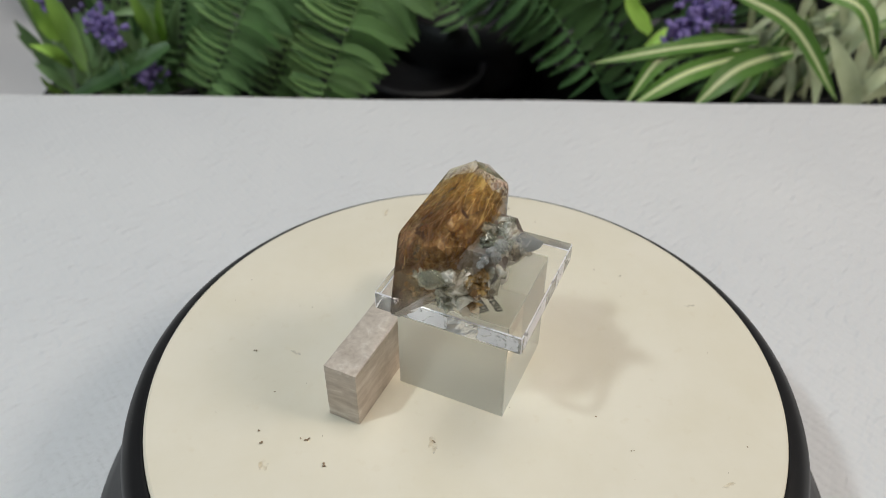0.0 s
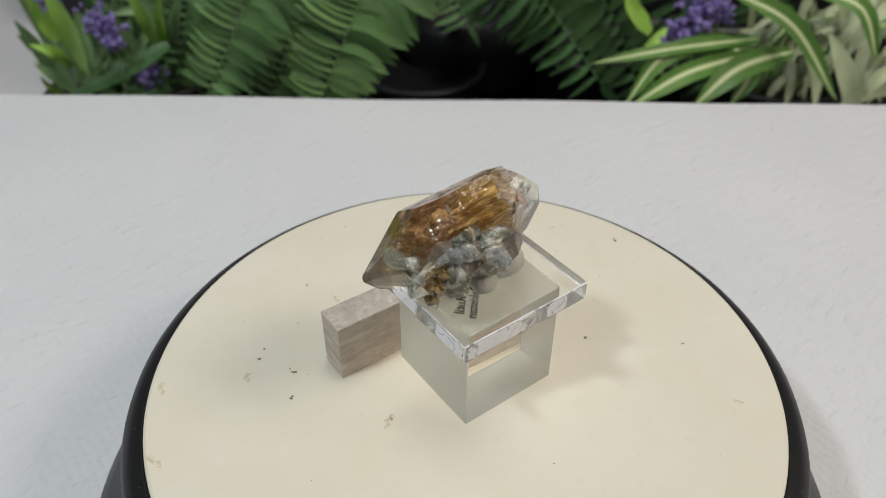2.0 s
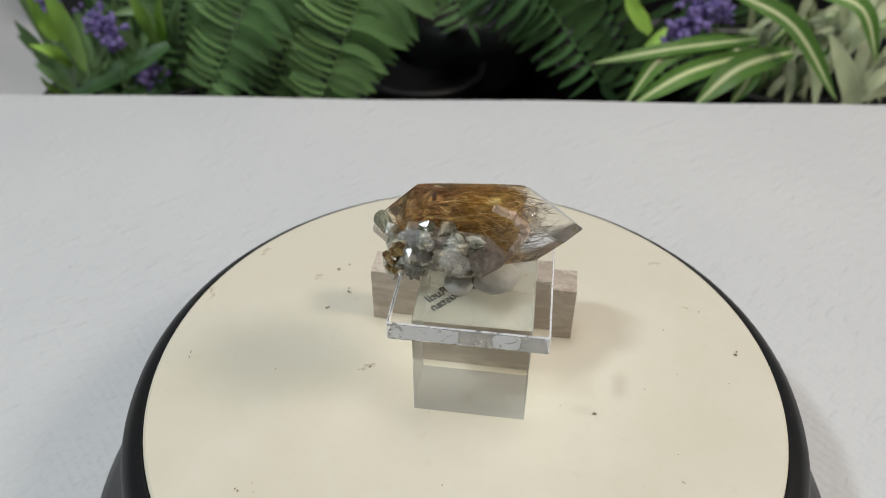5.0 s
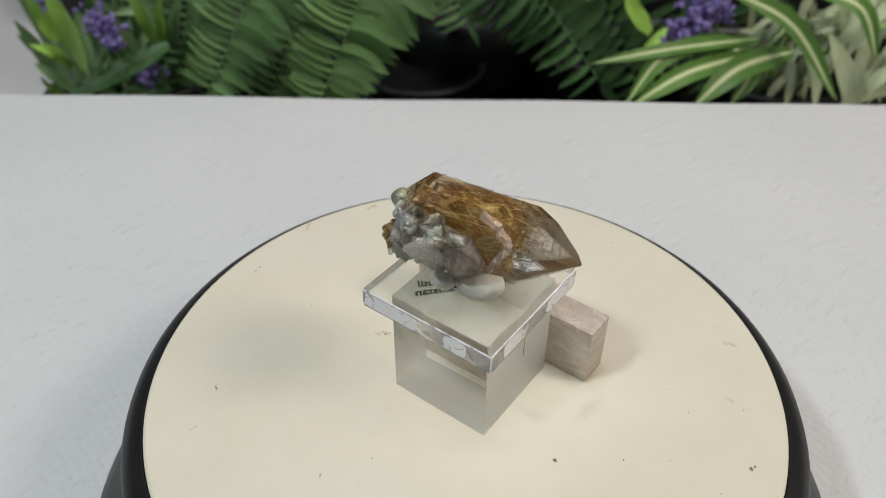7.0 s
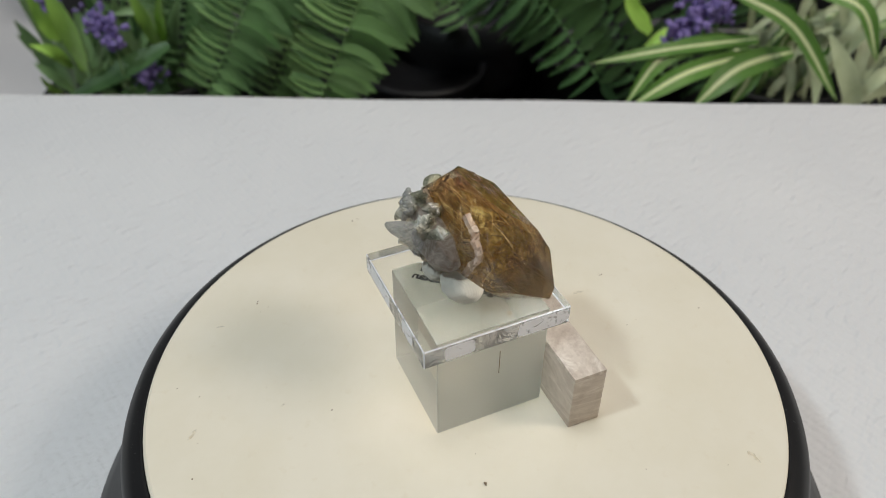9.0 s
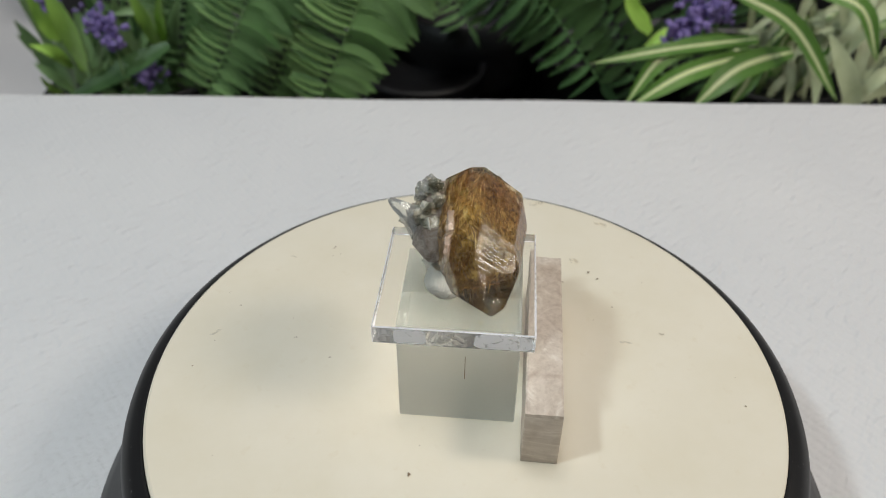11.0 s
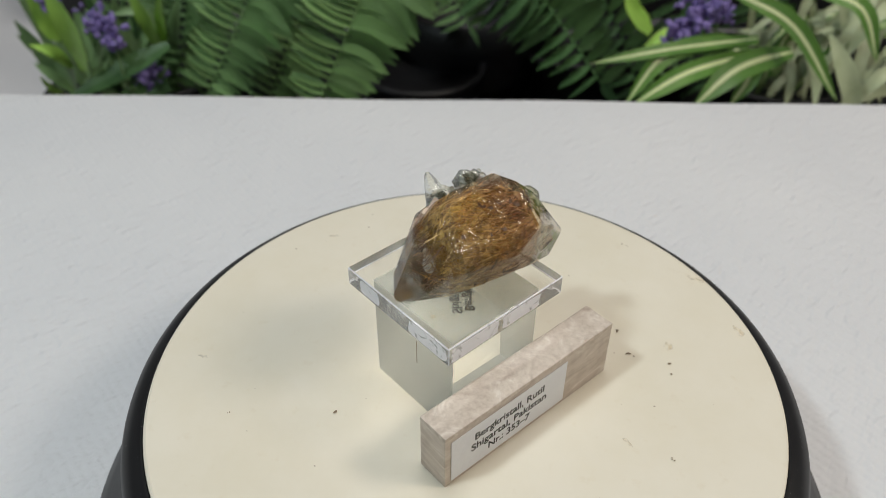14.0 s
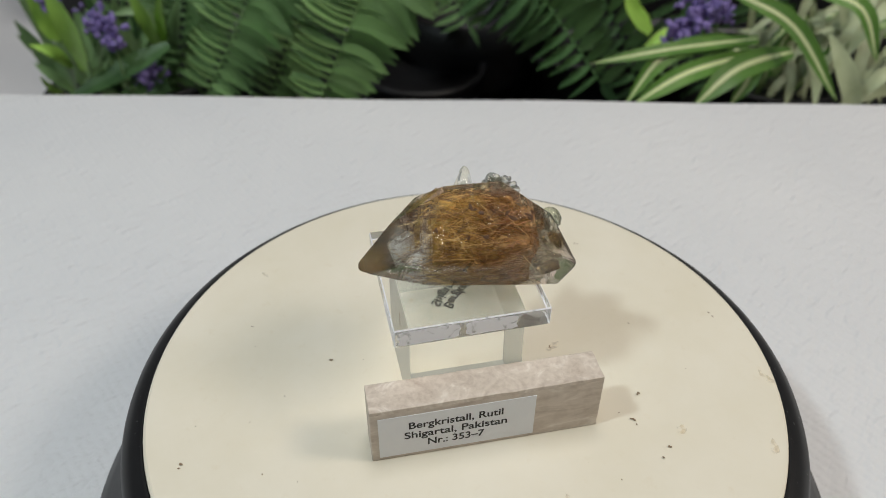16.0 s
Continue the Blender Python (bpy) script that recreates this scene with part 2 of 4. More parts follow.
CRUMB = make_plain("brown_crumb", (0.17, 0.115, 0.07), (0.36, 0.27, 0.18), 0.8, 900)
FERN = make_leaf("fern_green", (0.15, 0.27, 0.085), (0.22, 0.38, 0.13))
DARKFERN = make_leaf("deep_fern_green", (0.062, 0.148, 0.05), (0.108, 0.225, 0.08))
MIDFERN = make_leaf("mid_fern_green", (0.19, 0.35, 0.125), (0.28, 0.47, 0.18))
BRIGHT = make_leaf("bright_leaf_green", (0.28, 0.54, 0.07), (0.46, 0.74, 0.15))
BLUEGREEN = make_leaf("dusty_leaf_green", (0.19, 0.34, 0.13), (0.33, 0.50, 0.23))
STRIPED = make_leaf("striped_leaf", (0.08, 0.20, 0.04), (0.16, 0.33, 0.06), (0.78, 0.86, 0.48))
PALE = make_leaf("pale_leaf", (0.34, 0.42, 0.22), (0.60, 0.66, 0.45))
PETAL = make_plain("lavender_petal", (0.15, 0.10, 0.36), (0.36, 0.29, 0.62), 0.6, 350)
POT_AND_BACKING = make_plain("dark_pot_and_backing", (0.006, 0.006, 0.007), (0.012, 0.012, 0.014), 0.45, 120)
WALL = make_plain("grey_wall", (0.42, 0.43, 0.45), (0.47, 0.48, 0.50), 0.85, 20)
SHELF = make_plain("white_shelf", (0.82, 0.82, 0.84), (0.88, 0.88, 0.90), 0.6, 30)


# ---- building helpers ----
def mesh_of(name, bm, material, smooth=False):
    me = bpy.data.meshes.new(name)
    bmesh.ops.recalc_face_normals(bm, faces=bm.faces[:])
    bm.to_mesh(me)
    bm.free()
    for m in material if isinstance(material, (list, tuple)) else [material]:
        me.materials.append(m)
    if smooth:
        me.polygons.foreach_set("use_smooth", [True] * len(me.polygons))
    return me


def part(name, bm, material, parent=None, label="", smooth=False, at=None):
    me = bm if isinstance(bm, bpy.types.Mesh) else mesh_of(name, bm, material, smooth)
    ob = new(name, me)
    if parent:
        ob.parent = parent
    if at:
        ob.matrix_basis = at
    return tagged(ob, label)


def thing(name, m, label, category, group="", kind=""):
    ob = new(name)
    ob.empty_display_size = 0.01
    ob.matrix_basis = m
    return tagged(ob, label, category, group, kind)


def box(size, at=(0, 0, 0), bevel=0.0, segments=2):
    bm = bmesh.new()
    bmesh.ops.create_cube(bm, size=1, matrix=Matrix.Translation(at) @ Matrix.Diagonal((*size, 1)))
    if bevel:
        bmesh.ops.bevel(bm, geom=bm.edges[:], offset=bevel, segments=segments, affect="EDGES", profile=0.5)
    return bm


def lathe(profile, steps=128):
    """A turned solid from (radius, height) pairs, from the axis round to the axis."""
    bm = bmesh.new()
    rings = []
    for r, z in profile:
        if r < 1e-6:
            rings.append([bm.verts.new((0, 0, z))])
        else:
            rings.append([bm.verts.new((r * math.cos(2 * math.pi * k / steps), r * math.sin(2 * math.pi * k / steps), z)) for k in range(steps)])
    for a, b in zip(rings, rings[1:]):
        for k in range(steps):
            j = (k + 1) % steps
            corners = [a[k % len(a)], a[j % len(a)], b[j % len(b)], b[k % len(b)]]
            corners = list(dict.fromkeys(corners))
            if len(corners) > 2:
                bm.faces.new(corners)
    return bm


def lump(bm, at, size, seed, rough=0.3, level=3, scale=None, freq=1.6):
    """A rough, knobbly stone grown into bm."""
    got = bmesh.ops.create_icosphere(bm, subdivisions=level, radius=1.0)["verts"]
    s = Vector(scale or (1, 1, 1)) * size
    for v in got:
        k = 1 + rough * (noise.noise(v.co * freq + Vector((seed * 3.1, seed * 1.7, seed))) + 0.6 * noise.noise(v.co * freq * 2.7 + Vector((seed, 5.0, seed * 2.3))))
        v.co = Vector(at) + Vector((v.co.x * s.x, v.co.y * s.y, v.co.z * s.z)) * k


def splinter(size, rng, long=1.6, flat=None):
    """A sharp-edged chip: the hull of a few points. flat: the direction in which it is pressed thin."""
    bm = bmesh.new()
    axis = Vector((rng.gauss(0, 1), rng.gauss(0, 1), rng.gauss(0, 1))).normalized()
    made = []
    for k in range(11):
        p = Vector((rng.gauss(0, 1), rng.gauss(0, 1), rng.gauss(0, 1))).normalized() * rng.uniform(0.75, 1.0)
        p += axis * axis.dot(p) * (long - 1)
        if flat:
            p -= flat * flat.dot(p) * 0.88
        made.append(bm.verts.new(p * size))
    got = bmesh.ops.convex_hull(bm, input=made)
    loose = {v for v in got["geom_interior"] + got["geom_unused"] if isinstance(v, bmesh.types.BMVert)}
    bmesh.ops.delete(bm, geom=list(loose), context="VERTS")
    return bm


def shard(at, size, seed, level=4, scale=None, cells=1.5, depth=0.55):
    """A broken glassy lump with pitted fracture faces."""
    bm = bmesh.new()
    s = Vector(scale or (1, 1, 1)) * size
    shift = Vector((seed * 1.37, seed * 2.11, seed * 0.73))
    for v in bmesh.ops.create_icosphere(bm, subdivisions=level, radius=1.0)["verts"]:
        near = noise.voronoi(v.co * cells + shift)[0]
        fine = noise.voronoi(v.co * cells * 2.6 + shift)[0]
        k = 1.12 - depth * near[0] - depth * 0.4 * fine[0] + 0.10 * noise.noise(v.co * 3 + shift)
        v.co = Vector(at) + Vector((v.co.x * s.x, v.co.y * s.y, v.co.z * s.z)) * k
    return bm


def graft(whole, bit):
    """Add one bmesh to another."""
    me = bpy.data.meshes.new("bit")
    bit.to_mesh(me)
    bit.free()
    whole.from_mesh(me)
    bpy.data.meshes.remove(me)


def tube(points, radius, taper=0.4, sides=6):
    bm = bmesh.new()
    rings = []
    for k, p in enumerate(points):
        d = (points[min(k + 1, len(points) - 1)] - points[max(k - 1, 0)]).normalized()
        u = d.orthogonal().normalized()
        w = d.cross(u)
        r = radius * (1 - (1 - taper) * k / (len(points) - 1))
        rings.append([bm.verts.new(p + (u * math.cos(6.2832 * j / sides) + w * math.sin(6.2832 * j / sides)) * r) for j in range(sides)])
    for a, b in zip(rings, rings[1:]):
        for j in range(sides):
            i = (j + 1) % sides
            bm.faces.new((a[j], a[i], b[i], b[j]))
    bm.faces.new(rings[0])
    bm.faces.new(rings[-1])
    return bm


def writing(name, text, width, height, parent, at, material=INK):
    """A line of letters, centred, that lies in the local x-y plane of at."""
    data = bpy.data.curves.new(name, "FONT")
    data.body, data.align_x, data.size = text, "CENTER", 1.0
    data.extrude, data.offset = 0.004, 0.014
    tmp = new(name + "_tmp", data)
    me = bpy.data.meshes.new_from_object(tmp.evaluated_get(bpy.context.evaluated_depsgraph_get()))
    bpy.data.objects.remove(tmp)
    xs = [v.co.x for v in me.vertices]
    k, mid = width / (max(xs) - min(xs)), (max(xs) + min(xs)) / 2
    h = height / 0.70
    for v in me.vertices:
        v.co = ((v.co.x - mid) * k, v.co.y * h, v.co.z * 0.004)
    me.materials.clear()
    me.materials.append(material)
    ob = new(name, me)
    ob.parent = parent
    ob.matrix_basis = at
    return ob


# ---- the room ----
def slab(name, size, at, material, label, category="wall"):
    ob = new(name, mesh_of(name, box(size), material))
    ob.location = at
    return tagged(ob, label, category, kind="structure")


slab("floor", (3.0, 3.0, 0.04), (0, 0.3, FLOOR_Z - 0.02), SHELF, "pale matt surface under the display box and the plants", "floor")
slab("wall_north", (3.0, 0.05, 2.0), (0, 1.0, 0.84), WALL, "plain pale grey wall behind the plants")
slab("wall_south", (3.0, 0.05, 2.0), (0, -1.2, 0.84), WALL, "plain pale grey wall")
slab("wall_east", (0.05, 2.15, 2.0), (1.5, -0.1, 0.84), WALL, "plain pale grey wall")
slab("wall_west", (0.05, 2.15, 2.0), (-1.5, -0.1, 0.84), WALL, "plain pale grey wall")
slab("ceiling", (3.05, 2.25, 0.05), (0, -0.1, 1.865), WALL, "plain pale ceiling", "ceiling")


def display_box():
    base = thing("display_table", pose(0, 0, FLOOR_Z, 0, 0, -1.03), "low display table draped in soft white fleece cloth", "table")
    h = TABLE_Z - FLOOR_Z
    part("table_body", box((1.36, 0.86, h - 0.006), (0, -0.232, (h - 0.006) / 2)), WALL, base)
    # the cloth: a rounded slab with slight unevenness at its far hem
    bm = bmesh.new()
    nx, prof = 90, []
    for k in range(8):
        a = k / 7 * math.pi / 2
        prof.append((0.2042 - 0.004 + 0.004 * math.sin(a), h - 0.004 + 0.004 * math.cos(a)))
    prof = [(-0.675, 0.002), (-0.675, h)] + [(-0.6 + 0.79 * k / 20, h) for k in range(21)] + prof + [(0.2042, 0.002)]
    rows = []
    for i in range(nx + 1):
        x = -0.69 + 1.38 * i / nx
        wave = 0.0012 * noise.noise(Vector((x * 14, 0, 0)))
        rows.append([bm.verts.new((x, y + (wave if y > 0.19 else 0), z + (0.0006 * noise.noise(Vector((x * 9, y * 9, 1))) if z > h - 0.002 else 0))) for y, z in prof])
    for a, b in zip(rows, rows[1:]):
        for k in range(len(prof) - 1):
            bm.faces.new((a[k], b[k], b[k + 1], a[k + 1]))
    part("cloth", bm, CLOTH, base, "white fleece cloth with a faint ribbed nap", smooth=True)


display_box()


# ---- turntable ----
R = 0.068


def turn(t):
    """The platter's angle in degrees at t seconds."""
    return -14.5475 * (t - 8) - 116.38 + 0.00674 * (t - 8) ** 2 - 0.000167 * (t - 8) ** 3


def turntable():
    base = thing("turntable", pose(0, 0, TABLE_Z), "round motorised turntable with cream top and black rim", "turntable")
    part("base", lathe([(0, 0.0005), (0.0880, 0.0005), (0.0886, 0.0015), (0.0884, 0.0035), (0.0846, 0.0085), (0.0785, 0.0160), (0.0745, 0.0235), (0.0640, 0.0250), (0, 0.0250)]), BLACK, base, "flared glossy black plastic base", True)
    disc = part("platter", lathe([(0, -0.0020), (R - 0.0002, -0.0020), (R, -0.0012), (R, -0.0006), (R - 0.0002, -0.0002), (R - 0.0007, 0), (0, 0)], 192), CREAM, base, "cream plastic disc with crumbs and stains", at=pose(0, 0, -TABLE_Z))
    part("rim", lathe([(R + 0.0001, -0.0024), (R + 0.0002, -0.0010), (0.0689, -0.0012), (0.0708, -0.0021), (0.0726, -0.0037), (0.0735, -0.0056), (0.0740, -0.0088), (0.0741, -0.0120), (0.0738, -0.0160), (0.0730, -0.0166), (0.066, -0.0166), (0.066, -0.0024), (R + 0.0001, -0.0024)], 192), BLACK, disc, "black plastic rim with specks of dust", True)
    return disc


platter = turntable()

SPECKS = ((-31.8, -19.0, 0.55), (-27.8, -25.2, 0.5), (-41.1, -20.0, 0.45), (-6.8, -19.8, 0.35), (-22.7, -57.2, 0.3), (20.4, 21.7, 0.5), (16.8, -51.1, 0.4),
          (13.5, 59.9, 0.55), (-46.9, 5.3, 0.35), (-33.6, -18.9, 0.3), (-42.1, -16.9, 0.35), (33, -22, 0.25), (40, 31, 0.25), (-52, 30, 0.3), (2, 48, 0.25))


def crumbs():
    rng = random.Random(3)
    for x, y, s in SPECKS:
        bm = bmesh.new()
        for k in range(3):
            lump(bm, (rng.uniform(-1, 1) * s * 0.0011, rng.uniform(-1, 1) * s * 0.0011, s * 0.0002), s * 0.00055, x + k, 0.5, 1, (1, rng.uniform(0.5, 1), 0.35))
        part("crumb", bm, CRUMB, platter, at=pose(x / 1000, y / 1000, 0.0001, 0, 0, rng.uniform(0, 180)))
    bm = bmesh.new()
    for k in range(30):
        a, r = rng.uniform(0, 6.28), 0.064 * math.sqrt(rng.random())
        lump(bm, (r * math.cos(a), r * math.sin(a), 0.00005), rng.uniform(0.00007, 0.00015), k, 0.5, 1, (rng.uniform(0.6, 2.2), rng.uniform(0.6, 1.4), 0.5))
    tagged(part("dust", bm, CRUMB, platter), kind="stuff")


def smears():
    """Brown smears and scratches on the disc, thin films of dirt."""
    rng = random.Random(17)
    for x, y, size, long in ((-6.8, -20.2, 1.5, 2.2), (-37.7, 5.0, 0.8, 3.0), (-42, -51, 1.2, 3.2), (-3.1, 56.7, 0.35, 6.0), (27.5, -51.1, 0.4, 4.0), (-54, -36.5, 1.4, 2.0), (-40, -25, 1.6, 1.4), (50, -30, 0.8, 3.0), (55, 20, 0.8, 2.6), (-20, 58, 0.9, 3.0)):
        bm = bmesh.new()
        rim = []
        for k in range(18):
            a = 6.2832 * k / 18
            r = size * 0.62 / 1000 * (1 + 0.5 * noise.noise(Vector((math.cos(a) * 1.7, math.sin(a) * 1.7, x))))
            rim.append(bm.verts.new((r * long * math.cos(a), r * math.sin(a), 0)))
        bm.faces.new(rim)
        part("smear", bm, STAIN, platter, at=pose(x / 1000, y / 1000, 0.00005, 0, 0, rng.uniform(0, 180)))


crumbs()
smears()


# ---- things on the platter ----
def acrylic_stand():
    stand = thing("acrylic_stand", pose(0.0021, 0.0012, 0.0001, 0, 0, -24.9), "clear acrylic display stand, square plate on a cube", "display stand", kind="")
    plate = box((0.0302, 0.0302, 0.0043), (0, 0, 0.02625), 0.00022, 1)
    for f in plate.faces:
        # index 2, the bevels: bright edge lines painted in milky white
        f.material_index = 0 if abs(f.normal.z) > 0.9 else 1 if max(abs(f.normal.x), abs(f.normal.y)) > 0.9 else 2
    cube = box((0.0237, 0.0230, 0.0237), (-0.00075, 0.0004, 0.01185), 0.00025)
    for f in cube.faces:
        f.material_index = 2 if f.normal.z < -0.9 else 1 if abs(f.normal.y) > 0.9 else 0
    block = part("block", cube, (BLOCK, SAWN, UNDERSIDE), stand, "clear acrylic cube with two frosted sides")
    pane = part("plate", plate, (PLATE_FACE, ACRYLIC, PAINTED_GLEAM), stand, "clear square acrylic plate with sparkling cut edges")
    # daylight and lamplight pass through the clear panes
    block.visible_shadow = pane.visible_shadow = False
    # hazy glue between cube and plate
    part("glue_film", box((0.0236, 0.0229, 0.00006), (-0.00075, 0.0004, 0.02380)), GLUE, stand, "hazy clear layer of glue")
    # milky patches on the cut edges, painted in place of the acrylic's inner reflections
    rng = random.Random(23)
    for turn_z, spots in ((0, ((-4.0, 8.5, 3.6), (10.4, 8.0, 3.4))), (90, ((-8.0, 12.5, 3.4), (7.2, 5.0, 3.4))), (180, ((-8.0, 6.0, 3.4), (9.2, 10.6, 3.6))), (270, ((-8.5, 11.5, 3.6), (3.5, 10.0, 3.4)))):
        for u, w, h in spots:
            bm = bmesh.new()
            rim = []
            for k in range(28):
                a = 6.2832 * k / 28
                c, d = math.cos(a), math.sin(a)
                q = 1 / max(abs(c), abs(d)) ** 0.97 * (1 + 0.12 * noise.noise(Vector((c * 2.3, d * 2.3, u + turn_z))))
                rim.append(bm.verts.new((u / 1000 + c * q * w / 2000, -0.01514, 0.0263 + max(-0.0018, min(0.0018, d * q * h / 2000)))))
            bm.faces.new(rim)
            part("edge_patch", bm, PAINTED_GLEAM, stand, "milky white patch painted as a reflection on the cut edge", at=pose(0, 0, 0, 0, 0, turn_z))
    part("hair", box((0.00014, 0.00006, 0.0062), (-0.0022, 0.01194, 0.0155)), CRUMB, stand, "thin brown hair on the cube")
    return stand


def film_label(stand):
    """Two lines of print on the underside of the plate, readable from below."""
    inv = stand.matrix_basis.inverted()
    for text, width, x, y in (("Bergkristall, Rutil", 0.0184, 0.50, -0.35), ("Shigartal, Pakistan", 0.0202, 2.75, 0.55)):
        m = pose(x / 1000, y / 1000, 0.02400, 0, 0, -67.3) @ pose(0, 0, 0, 180, 0, 0)
        writing("print", text, width, 0.0019, stand, inv @ m)
    bm = lathe([(0.00022, -0.00003), (0.0004, -0.00003), (0.0004, 0.00003), (0.00022, 0.00003), (0.00022, -0.00003)], 16)
    part("ring_mark", bm, CRUMB, stand, at=inv @ pose(0.0019, 0.0122, 0.02400))


def stone_bar():
    stone = thing("stone_label_bar", pose(-0.0150, 0.0071, 0.0001, 0, 0, 244.1), "beige travertine bar with a printed paper label", "label holder")
    bm = box((0.0462, 0.0073, 0.0144), (0, 0, 0.0072))
    bmesh.ops.subdivide_edges(bm, edges=bm.edges[:], cuts=14, use_grid_fill=True)
    bm.faces.ensure_lookup_table()
    for v in bm.verts:
        near = sum((abs(abs(v.co.x) - 0.0231) < 1e-5, abs(abs(v.co.y) - 0.00365) < 1e-5, v.co.z > 0.01439))
        if near > 1:
            v.co.z -= 0.00018 * (1 + noise.noise(v.co * 700)) if v.co.z > 0.0143 else 0
            v.co.x *= 1 - 0.004 * (1 + noise.noise(v.co * 600))
            v.co.y *= 1 - 0.02 * (1 + noise.noise(v.co * 650))
    for f in bm.faces:
        f.material_index = 1 if abs(f.calc_center_median().z - 0.0144) < 0.0006 else 0
    part("stone", bm, (VEINED, BLOTCHED), stone)
    label = part("paper_label", box((0.0310, 0.00012, 0.0114), (0, 0, 0)), PAPER, stone, "white paper label with three lines of black print", at=pose(-0.0061, -0.00373, 0.0066))
    for text, width, z in (("Bergkristall, Rutil", 0.0186, 0.0017), ("Shigartal, Pakistan", 0.0204, -0.0011), ("Nr.: 353\u20137", 0.0113, -0.0038)):
        writing("print", text, width, 0.0019, label, pose(-0.0003, -0.00008, z, 90, 0, 0))
    return stone


def putty_ball():
    blob = thing("putty", pose(0.0060, 0.0010, 0.0286), "white kneaded putty under the crystal", "putty")
    bm = bmesh.new()
    lump(bm, (0.0002, 0.0028, 0.0024), 0.0044, 2, 0.12, 4, (0.80, 1.08, 0.62), 0.9)
    lump(bm, (-0.0008, -0.0044, 0.0020), 0.0028, 5, 0.12, 4, (1.0, 0.95, 0.8), 0.9)
    lump(bm, (-0.0030, 0.0010, 0.0024), 0.0036, 7, 0.12, 3, (1.0, 1.0, 0.72), 0.9)
    part("putty_lump", bm, PUTTY, blob, smooth=True)
    return blob


CENTRE = Vector((-0.00214, 0.00126, 0.03804))
FACES = ((-0.764, 0.507, -0.399, 7.48), (0.906, -0.419, 0.056, 7.86), (-0.57, 0.193, 0.799, 7.54), (0.565, -0.175, -0.806, 8.54),
         (0.791, 0.368, 0.488, 13.14), (0.24, -0.971, 0.003, 13.32), (-0.709, -0.373, 0.598, 11.65), (0.652, 0.362, -0.666, 12.24),
         (0.669, -0.329, 0.667, 9.32), (0.451, -0.74, -0.499, 10.31), (-0.52, 0.389, -0.76, 8.34), (-0.149, 0.669, 0.728, 12.4),
         (-0.971, 0.208, -0.12, 9.04), (0.999, -0.024, -0.03, 9.6), (0.644, -0.407, -0.648, 8.05), (0.002, -0.692, 0.722, 12.55),
         (-0.271, 0.536, -0.799, 10.07), (0.699, -0.068, -0.712, 8.61), (-0.819, 0.401, 0.412, 8.09), (0.543, 0.295, 0.786, 12.25))


def bent(points, wobble):
    """A jagged line through the same places."""
    out = []
    for a, b in zip(points, points[1:]):
        for f in (0, 0.33, 0.66):
            p = a.lerp(b, f)
            out.append(p + Vector(noise.noise_vector(p * 2300)) * wobble)
    return out + [points[-1]]


# directions out of the centre, then size in millimetres and stretch along the axis
INTERGROWN = ((-7, -12, 3, 1.7, 1.3), (-8, -9, -4, 2.2, 1.6), (-8, 0, -5, 1.8, 2.2), (-9, 5, -1, 1.6, 2.0), (-6, -13, -2, 1.6, 1.2), (-3, 6, -8, 1.6, 1.8))


def cut_crystal(shrink=0.0):
    """A crystal bounded by its flat faces: direction and distance in millimetres from the centre."""
    bm = bmesh.new()
    bmesh.ops.create_cube(bm, size=0.07)
    for x, y, z, d in FACES:
        n = Vector((x, y, z)).normalized()
        bmesh.ops.bisect_plane(bm, geom=bm.verts[:] + bm.edges[:] + bm.faces[:], dist=1e-7, plane_co=n * (d / 1000 - shrink), plane_no=n, clear_outer=True)
        bmesh.ops.holes_fill(bm, edges=[e for e in bm.edges if e.is_boundary], sides=0)
    return bm


def inside(p, margin):
    return all(Vector((x, y, z)).normalized().dot(p) < d / 1000 - margin for x, y, z, d in FACES)


def needles(count, seed, low, high, thick, spread, material, reach, shortest, longest):
    """Fine straight hairs of rutile inside the crystal, thickest in the middle."""
    rng = random.Random(seed)
    axis = Vector((0.441, 0.890, 0.114))
    verts, faces = [], []
    made = 0
    while made < count:
        p = axis * rng.gauss(low, high) + Vector((rng.uniform(-1, 1), rng.uniform(-1, 1), rng.uniform(-1, 1))) * 0.0078
        d = (axis * rng.choice((1, 1, 0.4)) + Vector((rng.gauss(0, 1), rng.gauss(0, 1), rng.gauss(0, 1))) * spread).normalized()
        half = rng.uniform(shortest, longest)
        a, b = p - d * half, p + d * half
        if not (inside(a, 0.0003) and inside(b, 0.0003)) or axis.dot(b) > reach * rng.uniform(0.75, 1.1) or axis.dot(a) < -reach * rng.uniform(0.75, 1.1) or (inside(p, 0.0034) and rng.random() < 0.8):
            continue
        r = thick * rng.uniform(0.5, 1.3)
        u = d.orthogonal().normalized()
        w = d.cross(u)
        k = len(verts)
        for q, s in ((a, 0.5), (b, 0.5), (p, 1.0)):
            for j in range(3):
                g = 2.0944 * j
                verts.append(q + (u * math.cos(g) + w * math.sin(g)) * r * s)
        for lo, hi in ((0, 6), (6, 3)):
            for j in range(3):
                i = (j + 1) % 3
                faces.append((k + lo + j, k + lo + i, k + hi + i, k + hi + j))
        made += 1
    me = bpy.data.meshes.new("rutile_needles")
    me.from_pydata(verts, [], faces)
    me.materials.append(material)
    return me


